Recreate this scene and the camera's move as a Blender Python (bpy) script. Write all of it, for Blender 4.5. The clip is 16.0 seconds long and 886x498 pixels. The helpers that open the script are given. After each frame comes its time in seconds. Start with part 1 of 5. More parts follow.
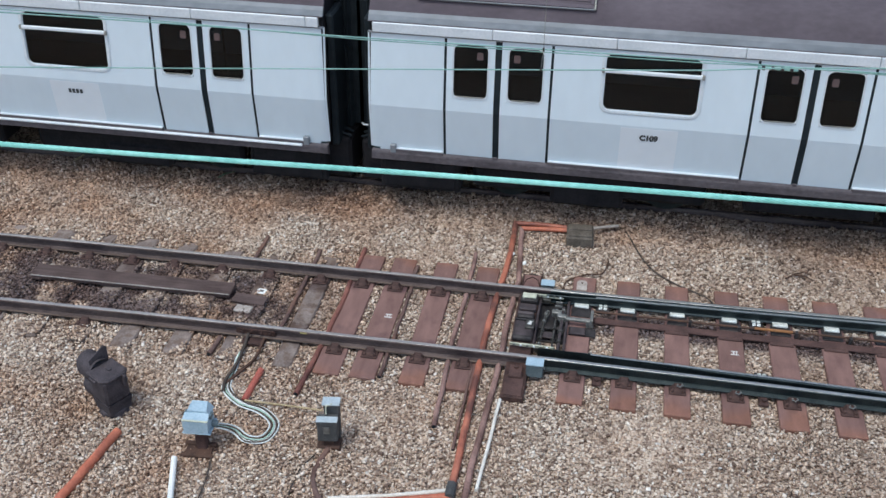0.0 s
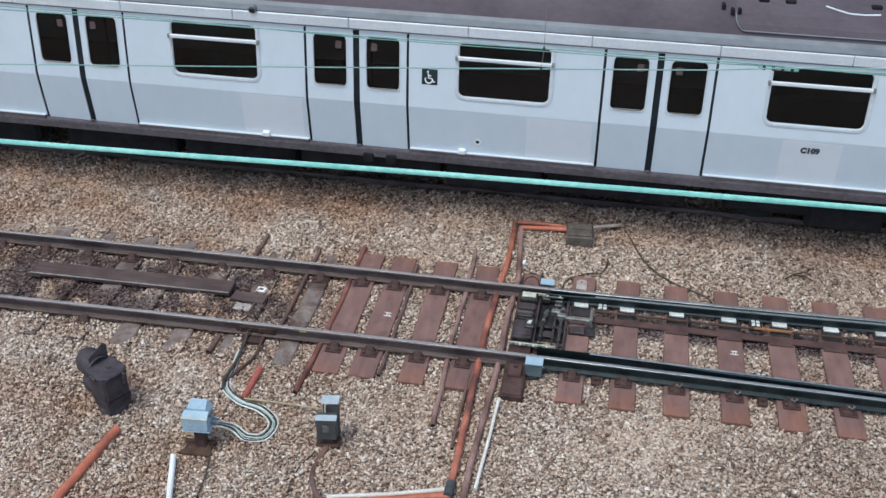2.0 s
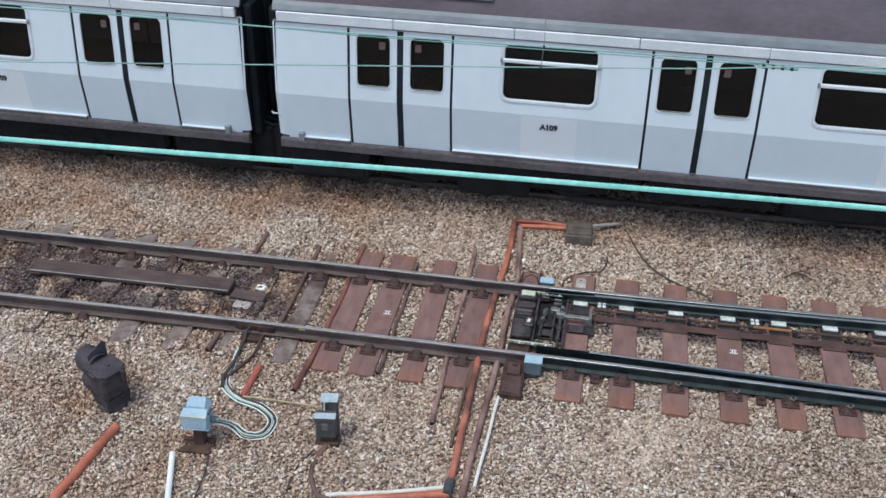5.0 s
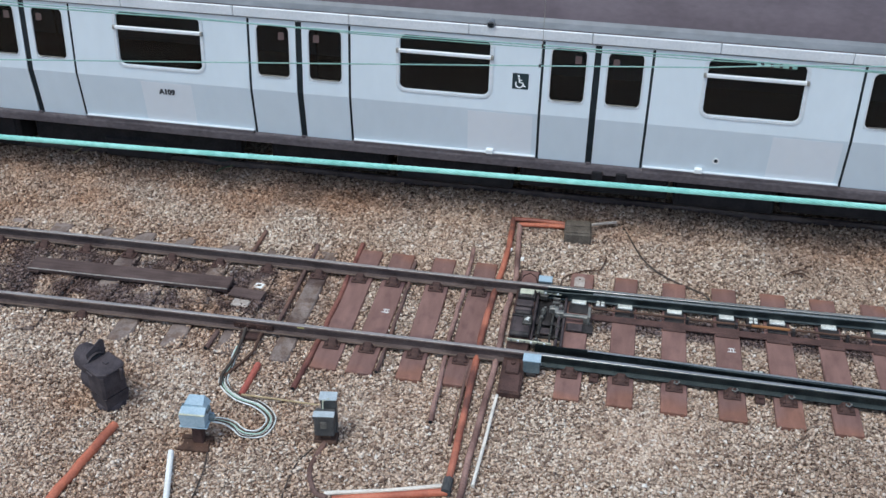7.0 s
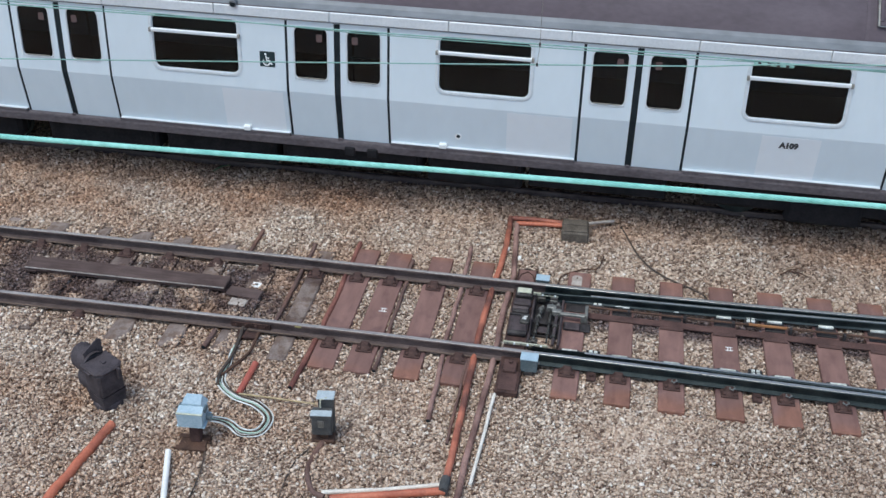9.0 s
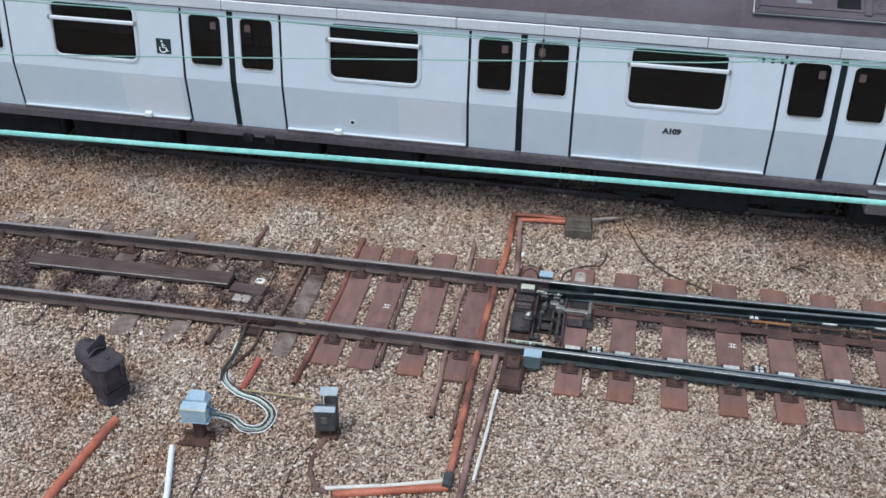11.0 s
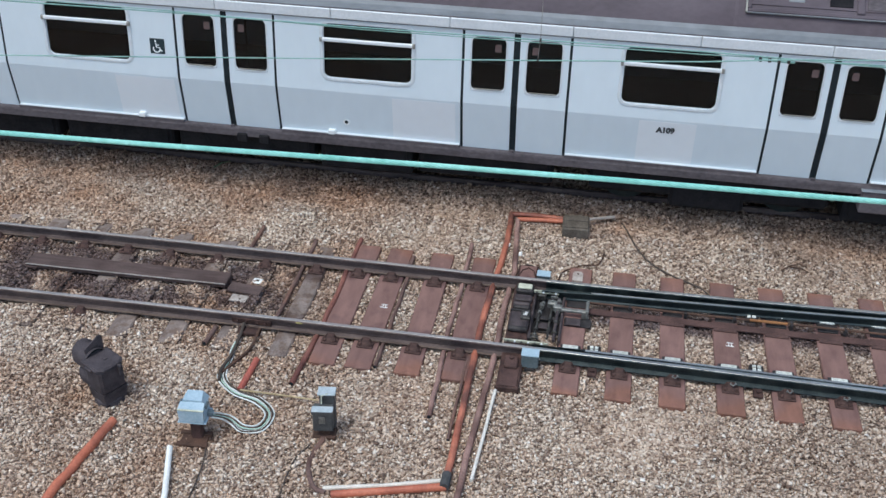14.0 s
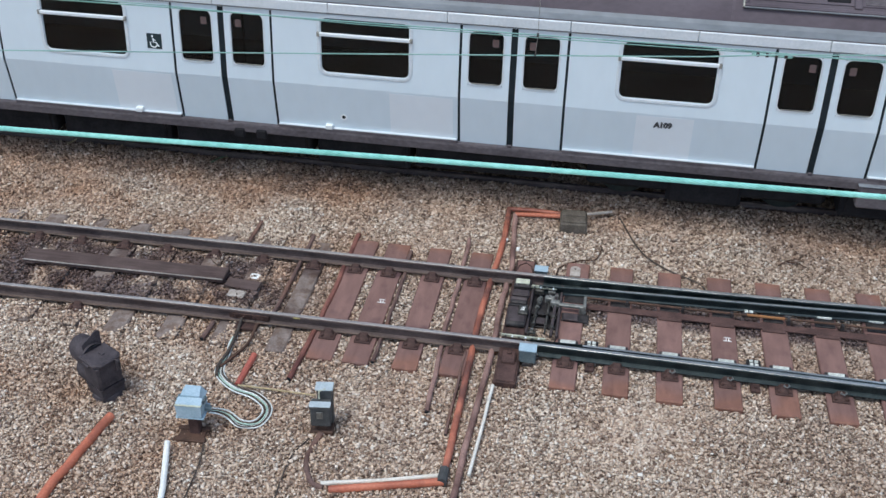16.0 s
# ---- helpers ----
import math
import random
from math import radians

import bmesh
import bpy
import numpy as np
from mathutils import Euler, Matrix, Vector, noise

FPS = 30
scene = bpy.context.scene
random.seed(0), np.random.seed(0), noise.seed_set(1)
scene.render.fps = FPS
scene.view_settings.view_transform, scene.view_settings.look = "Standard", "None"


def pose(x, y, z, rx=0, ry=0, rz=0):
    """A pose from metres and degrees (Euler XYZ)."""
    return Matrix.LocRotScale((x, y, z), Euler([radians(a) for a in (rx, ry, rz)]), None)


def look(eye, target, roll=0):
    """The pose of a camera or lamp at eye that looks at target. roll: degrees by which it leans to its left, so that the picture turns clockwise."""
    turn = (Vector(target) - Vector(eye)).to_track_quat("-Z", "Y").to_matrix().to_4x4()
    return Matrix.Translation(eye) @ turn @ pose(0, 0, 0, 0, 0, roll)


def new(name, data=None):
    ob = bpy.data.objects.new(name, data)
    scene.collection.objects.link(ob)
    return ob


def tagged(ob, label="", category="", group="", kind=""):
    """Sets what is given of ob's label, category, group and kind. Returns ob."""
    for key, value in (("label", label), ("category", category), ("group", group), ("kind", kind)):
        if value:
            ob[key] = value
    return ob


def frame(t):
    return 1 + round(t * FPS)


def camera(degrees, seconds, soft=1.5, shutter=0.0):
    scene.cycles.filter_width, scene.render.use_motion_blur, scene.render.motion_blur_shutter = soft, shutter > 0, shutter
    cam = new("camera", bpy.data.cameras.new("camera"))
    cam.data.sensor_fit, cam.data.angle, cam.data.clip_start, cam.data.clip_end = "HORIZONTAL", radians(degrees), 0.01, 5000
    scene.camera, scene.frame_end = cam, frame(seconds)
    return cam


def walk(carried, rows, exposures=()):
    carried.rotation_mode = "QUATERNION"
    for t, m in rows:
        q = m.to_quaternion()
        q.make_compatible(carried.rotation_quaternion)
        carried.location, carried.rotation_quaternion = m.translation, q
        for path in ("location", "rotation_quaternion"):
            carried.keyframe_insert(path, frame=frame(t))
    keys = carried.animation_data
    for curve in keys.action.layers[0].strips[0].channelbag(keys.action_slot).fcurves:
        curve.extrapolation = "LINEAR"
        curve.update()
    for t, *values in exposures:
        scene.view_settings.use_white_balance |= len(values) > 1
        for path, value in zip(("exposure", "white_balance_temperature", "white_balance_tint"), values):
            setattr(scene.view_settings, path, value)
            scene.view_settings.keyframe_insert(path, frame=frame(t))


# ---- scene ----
EYE = (0.0, -11.233, 8.415)


def aim(yaw, pitch, roll):
    return Matrix.Translation(EYE) @ pose(0, 0, 0, 90 - pitch, 0, yaw) @ pose(0, 0, 0, 0, 0, roll)


PATH = [
    (0.0, 10.040, 33.035, 0.298), (0.5, 10.085, 33.082, 0.411), (1.0, 10.134, 33.100, 0.407), (1.5, 10.048, 33.022, 0.431),
    (2.0, 10.025, 33.099, 0.511), (2.5, 10.265, 33.034, 0.419), (3.0, 9.939, 33.020, 0.619), (3.5, 9.960, 33.054, 0.574),
    (4.0, 10.035, 33.160, 0.554), (5.2, 9.967, 33.195, 0.645), (6.5, 9.898, 33.230, 0.731), (7.0, 9.899, 33.276, 0.728),
    (7.5, 9.785, 33.295, 0.717), (8.0, 9.714, 33.312, 0.711), (8.5, 9.630, 33.330, 0.748), (9.0, 9.729, 33.330, 0.780),
    (9.2, 9.894, 33.363, 0.699), (10.3, 9.930, 33.465, 0.712), (11.5, 9.969, 33.562, 0.726), (12.0, 10.009, 33.564, 0.735),
    (12.5, 10.121, 33.511, 0.576), (13.0, 10.028, 33.506, 0.501), (13.5, 9.998, 33.554, 0.530), (14.0, 9.778, 33.547, 0.672),
    (14.5, 9.806, 33.608, 0.597), (15.0, 9.779, 33.712, 0.655), (15.5, 9.640, 33.773, 0.756), (16.0, 9.613, 33.807, 0.733),
]
cam = camera(45.226, 16.0)
walk(cam, [(t, aim(y, p, r)) for t, y, p, r in PATH], exposures=[(0.0, 0.52, 6150, 3), (16.0, 0.52, 6150, 3)])

# ---- light: an overcast day ----
world = bpy.data.worlds.new("overcast_sky")
scene.world = world
world.use_nodes = True
wn, wl = world.node_tree.nodes, world.node_tree.links
sky = wn.new("ShaderNodeTexSky")
sky.sky_type, sky.sun_disc, sky.sun_elevation, sky.sun_rotation = "NISHITA", False, radians(70), radians(200)
sky.air_density, sky.dust_density, sky.ozone_density = 1.0, 2.0, 1.0
wl.new(sky.outputs[0], wn["Background"].inputs[0])
wn["Background"].inputs[1].default_value = 0.13
sun = new("sun", bpy.data.lights.new("sun", "SUN"))
sun.data.energy, sun.data.angle, sun.data.color = 1.3, radians(25), (1.0, 0.985, 0.96)
sun.matrix_world = look((-5.5, -5.0, 18), (0, 0, 0))


# ---- materials ----
def surface(name, c1, c2, rough=0.7, metal=0.0, scale=3.0, fine=60.0, bump=0.15, streak=(1, 1, 1), vary=0.0, spread=0.5, coords="Object", spec=0.5):
    """Two colours mixed by noise at two scales, with fine relief; vary: brightness change from object to object."""
    m = bpy.data.materials.new(name)
    m.use_nodes = True
    n, l = m.node_tree.nodes, m.node_tree.links
    b = n["Principled BSDF"]
    tc, mp = n.new("ShaderNodeTexCoord"), n.new("ShaderNodeMapping")
    mp.inputs["Scale"].default_value = streak
    l.new(tc.outputs[coords], mp.inputs[0])
    big, small = n.new("ShaderNodeTexNoise"), n.new("ShaderNodeTexNoise")
    for t, s, d in ((big, scale, 4), (small, fine, 3)):
        t.inputs["Scale"].default_value, t.inputs["Detail"].default_value = s, d
        l.new(mp.outputs[0], t.inputs["Vector"])
    mix = n.new("ShaderNodeMath")
    mix.operation = "MULTIPLY_ADD"
    mix.inputs[1].default_value = 0.45
    l.new(small.outputs[0], mix.inputs[0])
    half = n.new("ShaderNodeMath")
    half.operation = "MULTIPLY"
    half.inputs[1].default_value = 0.55
    l.new(big.outputs[0], half.inputs[0])
    l.new(half.outputs[0], mix.inputs[2])
    ramp = n.new("ShaderNodeValToRGB")
    ramp.color_ramp.elements[0].position, ramp.color_ramp.elements[1].position = 0.5 - spread / 4, 0.5 + spread / 4
    ramp.color_ramp.elements[0].color, ramp.color_ramp.elements[1].color = (*c1, 1), (*c2, 1)
    l.new(mix.outputs[0], ramp.inputs[0])
    out = ramp.outputs[0]
    if vary:
        info, hsv, mr = n.new("ShaderNodeObjectInfo"), n.new("ShaderNodeHueSaturation"), n.new("ShaderNodeMapRange")
        mr.inputs[3].default_value, mr.inputs[4].default_value = 1 - vary, 1 + vary
        l.new(info.outputs["Random"], mr.inputs[0])
        l.new(mr.outputs[0], hsv.inputs["Value"])
        l.new(out, hsv.inputs["Color"])
        out = hsv.outputs[0]
    l.new(out, b.inputs["Base Color"])
    rr = n.new("ShaderNodeMapRange")
    rr.inputs[3].default_value, rr.inputs[4].default_value = max(0.03, rough - 0.12), min(1, rough + 0.12)
    l.new(small.outputs[0], rr.inputs[0])
    l.new(rr.outputs[0], b.inputs["Roughness"])
    b.inputs["Metallic"].default_value, b.inputs["Specular IOR Level"].default_value = metal, spec
    if bump:
        bp = n.new("ShaderNodeBump")
        bp.inputs["Strength"].default_value, bp.inputs["Distance"].default_value = bump, 0.01
        l.new(small.outputs[0], bp.inputs["Height"])
        l.new(bp.outputs[0], b.inputs["Normal"])
    return m


def stone_material(name="crushed_stone", pieces=True):
    m = bpy.data.materials.new(name)
    m.use_nodes = True
    n, l = m.node_tree.nodes, m.node_tree.links
    b = n["Principled BSDF"]
    geo = n.new("ShaderNodeNewGeometry")
    ramp = n.new("ShaderNodeValToRGB")
    stops = [(0.0, (0.125, 0.078, 0.056)), (0.15, (0.305, 0.217, 0.162)), (0.40, (0.515, 0.395, 0.302)), (0.74, (0.665, 0.535, 0.422)), (0.93, (0.78, 0.665, 0.55)), (1.0, (0.88, 0.82, 0.74))]
    cr = ramp.color_ramp
    for i, (p, c) in enumerate(stops):
        e = cr.elements[i] if i < 2 else cr.elements.new(p)
        e.position, e.color = p, (*c, 1)
    if pieces:
        l.new(geo.outputs["Random Per Island"], ramp.inputs[0])
    else:
        cells, grey, bump = n.new("ShaderNodeTexVoronoi"), n.new("ShaderNodeSeparateXYZ"), n.new("ShaderNodeBump")
        cells.inputs["Scale"].default_value = 26
        l.new(geo.outputs["Position"], cells.inputs["Vector"])
        l.new(cells.outputs["Color"], grey.inputs[0])
        l.new(grey.outputs[0], ramp.inputs[0])
        bump.invert = True
        bump.inputs["Strength"].default_value, bump.inputs["Distance"].default_value = 1.0, 0.03
        l.new(cells.outputs["Distance"], bump.inputs["Height"])
        l.new(bump.outputs[0], b.inputs["Normal"])
    # rust and brake dust lie in drifts over the bed; thickest beside the running line, where the tint also paints the
    # train's soft shade
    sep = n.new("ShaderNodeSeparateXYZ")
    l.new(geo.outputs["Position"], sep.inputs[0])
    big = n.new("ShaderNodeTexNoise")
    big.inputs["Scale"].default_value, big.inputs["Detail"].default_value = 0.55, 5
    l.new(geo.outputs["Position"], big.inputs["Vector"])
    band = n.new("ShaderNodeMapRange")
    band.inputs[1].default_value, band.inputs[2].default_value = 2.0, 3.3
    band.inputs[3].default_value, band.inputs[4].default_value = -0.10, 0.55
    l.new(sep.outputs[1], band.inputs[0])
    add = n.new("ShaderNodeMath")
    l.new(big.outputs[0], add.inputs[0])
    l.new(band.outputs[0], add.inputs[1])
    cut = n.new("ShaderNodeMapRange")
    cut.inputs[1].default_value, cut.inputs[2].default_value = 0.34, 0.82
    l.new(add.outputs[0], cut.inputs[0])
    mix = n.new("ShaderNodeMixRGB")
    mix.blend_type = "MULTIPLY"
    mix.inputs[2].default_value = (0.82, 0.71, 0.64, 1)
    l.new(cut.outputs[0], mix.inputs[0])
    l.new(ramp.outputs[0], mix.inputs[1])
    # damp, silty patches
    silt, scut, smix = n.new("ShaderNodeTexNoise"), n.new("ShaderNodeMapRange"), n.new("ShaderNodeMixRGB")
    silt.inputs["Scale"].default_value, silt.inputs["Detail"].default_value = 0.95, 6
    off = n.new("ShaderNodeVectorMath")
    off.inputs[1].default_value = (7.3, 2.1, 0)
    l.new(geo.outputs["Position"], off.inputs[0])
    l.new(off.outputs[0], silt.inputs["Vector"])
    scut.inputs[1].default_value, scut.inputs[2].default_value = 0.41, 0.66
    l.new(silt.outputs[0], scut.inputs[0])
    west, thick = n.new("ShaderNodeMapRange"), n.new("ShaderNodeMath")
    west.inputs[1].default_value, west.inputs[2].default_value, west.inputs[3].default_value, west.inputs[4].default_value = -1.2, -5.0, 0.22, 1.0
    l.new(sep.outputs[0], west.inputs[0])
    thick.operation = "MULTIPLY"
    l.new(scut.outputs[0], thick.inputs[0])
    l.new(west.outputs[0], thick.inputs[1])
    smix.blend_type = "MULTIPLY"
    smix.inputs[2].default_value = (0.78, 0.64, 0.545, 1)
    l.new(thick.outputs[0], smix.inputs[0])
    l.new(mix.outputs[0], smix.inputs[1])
    # oil between the rails of the plain track
    ox = n.new("ShaderNodeMapRange")
    ox.inputs[1].default_value, ox.inputs[2].default_value = -3.4, -4.2
    l.new(sep.outputs[0], ox.inputs[0])
    ab = n.new("ShaderNodeMath")
    ab.operation = "ABSOLUTE"
    l.new(sep.outputs[1], ab.inputs[0])
    oy = n.new("ShaderNodeMapRange")
    oy.inputs[1].default_value, oy.inputs[2].default_value = 0.8, 0.55
    l.new(ab.outputs[0], oy.inputs[0])
    on = n.new("ShaderNodeTexNoise")
    on.inputs["Scale"].default_value, on.inputs["Detail"].default_value = 2.6, 6
    l.new(geo.outputs["Position"], on.inputs["Vector"])
    oc = n.new("ShaderNodeMapRange")
    oc.inputs[1].default_value, oc.inputs[2].default_value = 0.36, 0.50
    l.new(on.outputs[0], oc.inputs[0])
    m1, m2 = n.new("ShaderNodeMath"), n.new("ShaderNodeMath")
    for q in (m1, m2):
        q.operation = "MULTIPLY"
    l.new(ox.outputs[0], m1.inputs[0])
    l.new(oy.outputs[0], m1.inputs[1])
    l.new(m1.outputs[0], m2.inputs[0])
    l.new(oc.outputs[0], m2.inputs[1])
    rx, ry, r3, r4, both = n.new("ShaderNodeMapRange"), n.new("ShaderNodeMath"), n.new("ShaderNodeMapRange"), n.new("ShaderNodeMath"), n.new("ShaderNodeMath")
    rx.inputs[1].default_value, rx.inputs[2].default_value = -0.3, 0.2
    l.new(sep.outputs[0], rx.inputs[0])
    ry.operation = "SUBTRACT"
    ry.inputs[1].default_value = 0.42
    l.new(sep.outputs[1], ry.inputs[0])
    rb = n.new("ShaderNodeMath")
    rb.operation = "ABSOLUTE"
    l.new(ry.outputs[0], rb.inputs[0])
    r3.inputs[1].default_value, r3.inputs[2].default_value = 0.34, 0.18
    l.new(rb.outputs[0], r3.inputs[0])
    r4.operation, both.operation = "MULTIPLY", "MAXIMUM"
    l.new(rx.outputs[0], r4.inputs[0])
    l.new(r3.outputs[0], r4.inputs[1])
    l.new(m2.outputs[0], both.inputs[0])
    l.new(r4.outputs[0], both.inputs[1])
    oil = n.new("ShaderNodeMixRGB")
    oil.blend_type = "MULTIPLY"
    oil.inputs[2].default_value = (0.27, 0.24, 0.275, 1)
    l.new(both.outputs[0], oil.inputs[0])
    # cold grey cinders dropped along the running line
    cn, cc, cb, cm, cmix = n.new("ShaderNodeTexNoise"), n.new("ShaderNodeMapRange"), n.new("ShaderNodeMapRange"), n.new("ShaderNodeMath"), n.new("ShaderNodeMixRGB")
    cn.inputs["Scale"].default_value, cn.inputs["Detail"].default_value = 1.4, 6
    l.new(geo.outputs["Position"], cn.inputs["Vector"])
    cc.inputs[1].default_value, cc.inputs[2].default_value = 0.42, 0.60
    l.new(cn.outputs[0], cc.inputs[0])
    cb.inputs[1].default_value, cb.inputs[2].default_value = 1.9, 2.7
    l.new(sep.outputs[1], cb.inputs[0])
    cm.operation, cmix.blend_type = "MULTIPLY", "MULTIPLY"
    l.new(cc.outputs[0], cm.inputs[0])
    l.new(cb.outputs[0], cm.inputs[1])
    l.new(cm.outputs[0], cmix.inputs[0])
    cmix.inputs[2].default_value = (0.74, 0.76, 0.80, 1)
    l.new(smix.outputs[0], cmix.inputs[1])
    east, emix, en, ec, em = n.new("ShaderNodeMapRange"), n.new("ShaderNodeMixRGB"), n.new("ShaderNodeTexNoise"), n.new("ShaderNodeMapRange"), n.new("ShaderNodeMath")
    east.inputs[1].default_value, east.inputs[2].default_value = 0.2, 3.2
    l.new(sep.outputs[0], east.inputs[0])
    en.inputs["Scale"].default_value, en.inputs["Detail"].default_value = 0.8, 5
    l.new(off.outputs[0], en.inputs["Vector"])
    ec.inputs[1].default_value, ec.inputs[2].default_value = 0.32, 0.62
    l.new(en.outputs[0], ec.inputs[0])
    em.operation, emix.blend_type = "MULTIPLY", "MULTIPLY"
    l.new(east.outputs[0], em.inputs[0])
    l.new(ec.outputs[0], em.inputs[1])
    l.new(em.outputs[0], emix.inputs[0])
    emix.inputs[2].default_value = (0.82, 0.80, 0.79, 1)
    l.new(cmix.outputs[0], emix.inputs[1])
    l.new(emix.outputs[0], oil.inputs[1])
    l.new(oil.outputs[0], b.inputs["Base Color"])
    b.inputs["Roughness"].default_value = 0.85
    return m


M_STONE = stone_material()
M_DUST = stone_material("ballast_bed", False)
M_TIMBER = surface("brown_painted_timber", (0.143, 0.079, 0.067), (0.272, 0.158, 0.134), 0.7, scale=2.2, fine=60, streak=(3.5, 0.6, 1), bump=0.12, spread=0.8, vary=0.16, spec=0.2)


def weathered(m, tint, lo, hi, scale, streak=(1, 1, 1), shift=(0, 0, 0), spot=None):
    """Lay stains of a tint over a material's colour, cut out of noise; spot: a band of local y in which they gather, (middle, reach)."""
    n, l = m.node_tree.nodes, m.node_tree.links
    b = n["Principled BSDF"]
    was = b.inputs["Base Color"].links[0].from_socket
    tc, mp, no, cut, mix = n.new("ShaderNodeTexCoord"), n.new("ShaderNodeMapping"), n.new("ShaderNodeTexNoise"), n.new("ShaderNodeMapRange"), n.new("ShaderNodeMixRGB")
    info, off = n.new("ShaderNodeObjectInfo"), n.new("ShaderNodeVectorMath")
    off.operation = "MULTIPLY_ADD"
    off.inputs[1].default_value, off.inputs[2].default_value = (17.0, 9.0, 5.0), shift
    l.new(info.outputs["Random"], off.inputs[0])
    l.new(off.outputs[0], mp.inputs["Location"])
    mp.inputs["Scale"].default_value = streak
    l.new(tc.outputs["Object"], mp.inputs[0])
    no.inputs["Scale"].default_value, no.inputs["Detail"].default_value = scale, 6
    l.new(mp.outputs[0], no.inputs["Vector"])
    amount = no.outputs[0]
    if spot:
        sep, ab, sub, ab2, near, add = n.new("ShaderNodeSeparateXYZ"), n.new("ShaderNodeMath"), n.new("ShaderNodeMath"), n.new("ShaderNodeMath"), n.new("ShaderNodeMapRange"), n.new("ShaderNodeMath")
        l.new(tc.outputs["Object"], sep.inputs[0])
        ab.operation, sub.operation, ab2.operation = "ABSOLUTE", "SUBTRACT", "ABSOLUTE"
        l.new(sep.outputs[1], ab.inputs[0])
        l.new(ab.outputs[0], sub.inputs[0])
        sub.inputs[1].default_value = spot[0]
        l.new(sub.outputs[0], ab2.inputs[0])
        near.inputs[1].default_value, near.inputs[2].default_value, near.inputs[3].default_value, near.inputs[4].default_value = 0.0, spot[1], 0.22, -0.22
        l.new(ab2.outputs[0], near.inputs[0])
        l.new(amount, add.inputs[0])
        l.new(near.outputs[0], add.inputs[1])
        amount = add.outputs[0]
    cut.inputs[1].default_value, cut.inputs[2].default_value = lo, hi
    l.new(amount, cut.inputs[0])
    mix.blend_type = "MULTIPLY"
    mix.inputs[2].default_value = (*tint, 1)
    l.new(cut.outputs[0], mix.inputs[0])
    l.new(was, mix.inputs[1])
    l.new(mix.outputs[0], b.inputs["Base Color"])
    return m


weathered(M_TIMBER, (0.52, 0.52, 0.60), 0.45, 0.72, 3.5, spot=(0.70, 0.42))
weathered(M_TIMBER, (1.18, 1.02, 0.86), 0.52, 0.74, 1.3, shift=(3, 5, 1), spot=(1.34, 0.5))
weathered(M_TIMBER, (0.80, 0.79, 0.81), 0.52, 0.70, 5.0, streak=(1.6, 0.8, 1), shift=(1, 2, 4))
M_CONCRETE = surface("dusty_concrete", (0.160, 0.123, 0.107), (0.32, 0.258, 0.226), 0.9, scale=4, fine=40, vary=0.12, spec=0.2)
weathered(M_CONCRETE, (0.50, 0.45, 0.46), 0.44, 0.66, 3.0, spot=(0.62, 0.45))
weathered(M_CONCRETE, (0.72, 0.64, 0.58), 0.46, 0.60, 7.0, shift=(2, 2, 2))
M_PALECONC = surface("pale_concrete", (0.30, 0.255, 0.22), (0.50, 0.44, 0.39), 0.9, scale=5, fine=50, spec=0.2)
M_RUST = surface("rusted_steel", (0.055, 0.034, 0.026), (0.145, 0.082, 0.058), 0.75, 0.2, scale=5, fine=70, spec=0.2)
M_RAILDARK = surface("oiled_rail_steel", (0.016, 0.025, 0.028), (0.05, 0.064, 0.065), 0.42, 0.6, scale=5, fine=60)
M_BAND = surface("polished_rail_head", (0.40, 0.385, 0.365), (0.68, 0.665, 0.63), 0.36, 0.95, scale=6, fine=40, streak=(0.3, 3, 1), bump=0.03)
M_BANDDULL = surface("dull_rail_head", (0.27, 0.243, 0.232), (0.46, 0.42, 0.40), 0.48, 0.55, scale=6, fine=40, streak=(0.3, 3, 1), bump=0.03)
M_CHAIR = surface("dark_cast_iron", (0.034, 0.021, 0.019), (0.105, 0.060, 0.050), 0.75, 0.1, scale=8, fine=60, spec=0.2)
M_RAILRUST = surface("rust_dulled_rail_steel", (0.062, 0.045, 0.042), (0.150, 0.112, 0.102), 0.85, 0.0, scale=4, fine=50, streak=(0.4, 2, 2), spec=0.2)
weathered(M_RAILRUST, (0.66, 0.64, 0.68), 0.47, 0.62, 1.6)
M_OILSTEEL = surface("oily_dark_steel", (0.025, 0.024, 0.022), (0.13, 0.12, 0.105), 0.5, 0.5, scale=14, fine=80)
M_PANEL = surface("repainted_panel", (0.695, 0.725, 0.755), (0.765, 0.795, 0.82), 0.36, 0.0, scale=0.9, fine=6, bump=0.01, spread=1.3)
M_FOOT = surface("dust_caked_rail_foot", (0.075, 0.052, 0.042), (0.17, 0.125, 0.10), 0.9, 0.0, scale=3, fine=40, streak=(0.6, 2, 2), spec=0.2)
M_YELLOW = surface("faded_yellow_paint", (0.30, 0.25, 0.08), (0.46, 0.40, 0.16), 0.7)
M_BLACK = surface("greasy_black_steel", (0.018, 0.017, 0.018), (0.075, 0.066, 0.064), 0.55, 0.3, scale=6, fine=60, spec=0.2)
M_MACHINE = surface("greasy_mauve_steel", (0.040, 0.031, 0.032), (0.105, 0.082, 0.082), 0.6, 0.2, scale=7, fine=60, spec=0.3)
M_STEEL = surface("worn_grey_steel", (0.13, 0.13, 0.12), (0.34, 0.33, 0.30), 0.5, 0.6, scale=8, fine=70)
# near-white base colour stands in for the sky mirrored in the greased plates
M_SLIDE = surface("sky_shine_slide_plate", (0.42, 0.43, 0.38), (0.86, 0.87, 0.82), 0.25, 0.0, vary=0.18, scale=7, fine=60, bump=0.05)
M_CREAM = surface("cream_paint", (0.36, 0.36, 0.27), (0.62, 0.62, 0.48), 0.6, scale=8, fine=50)
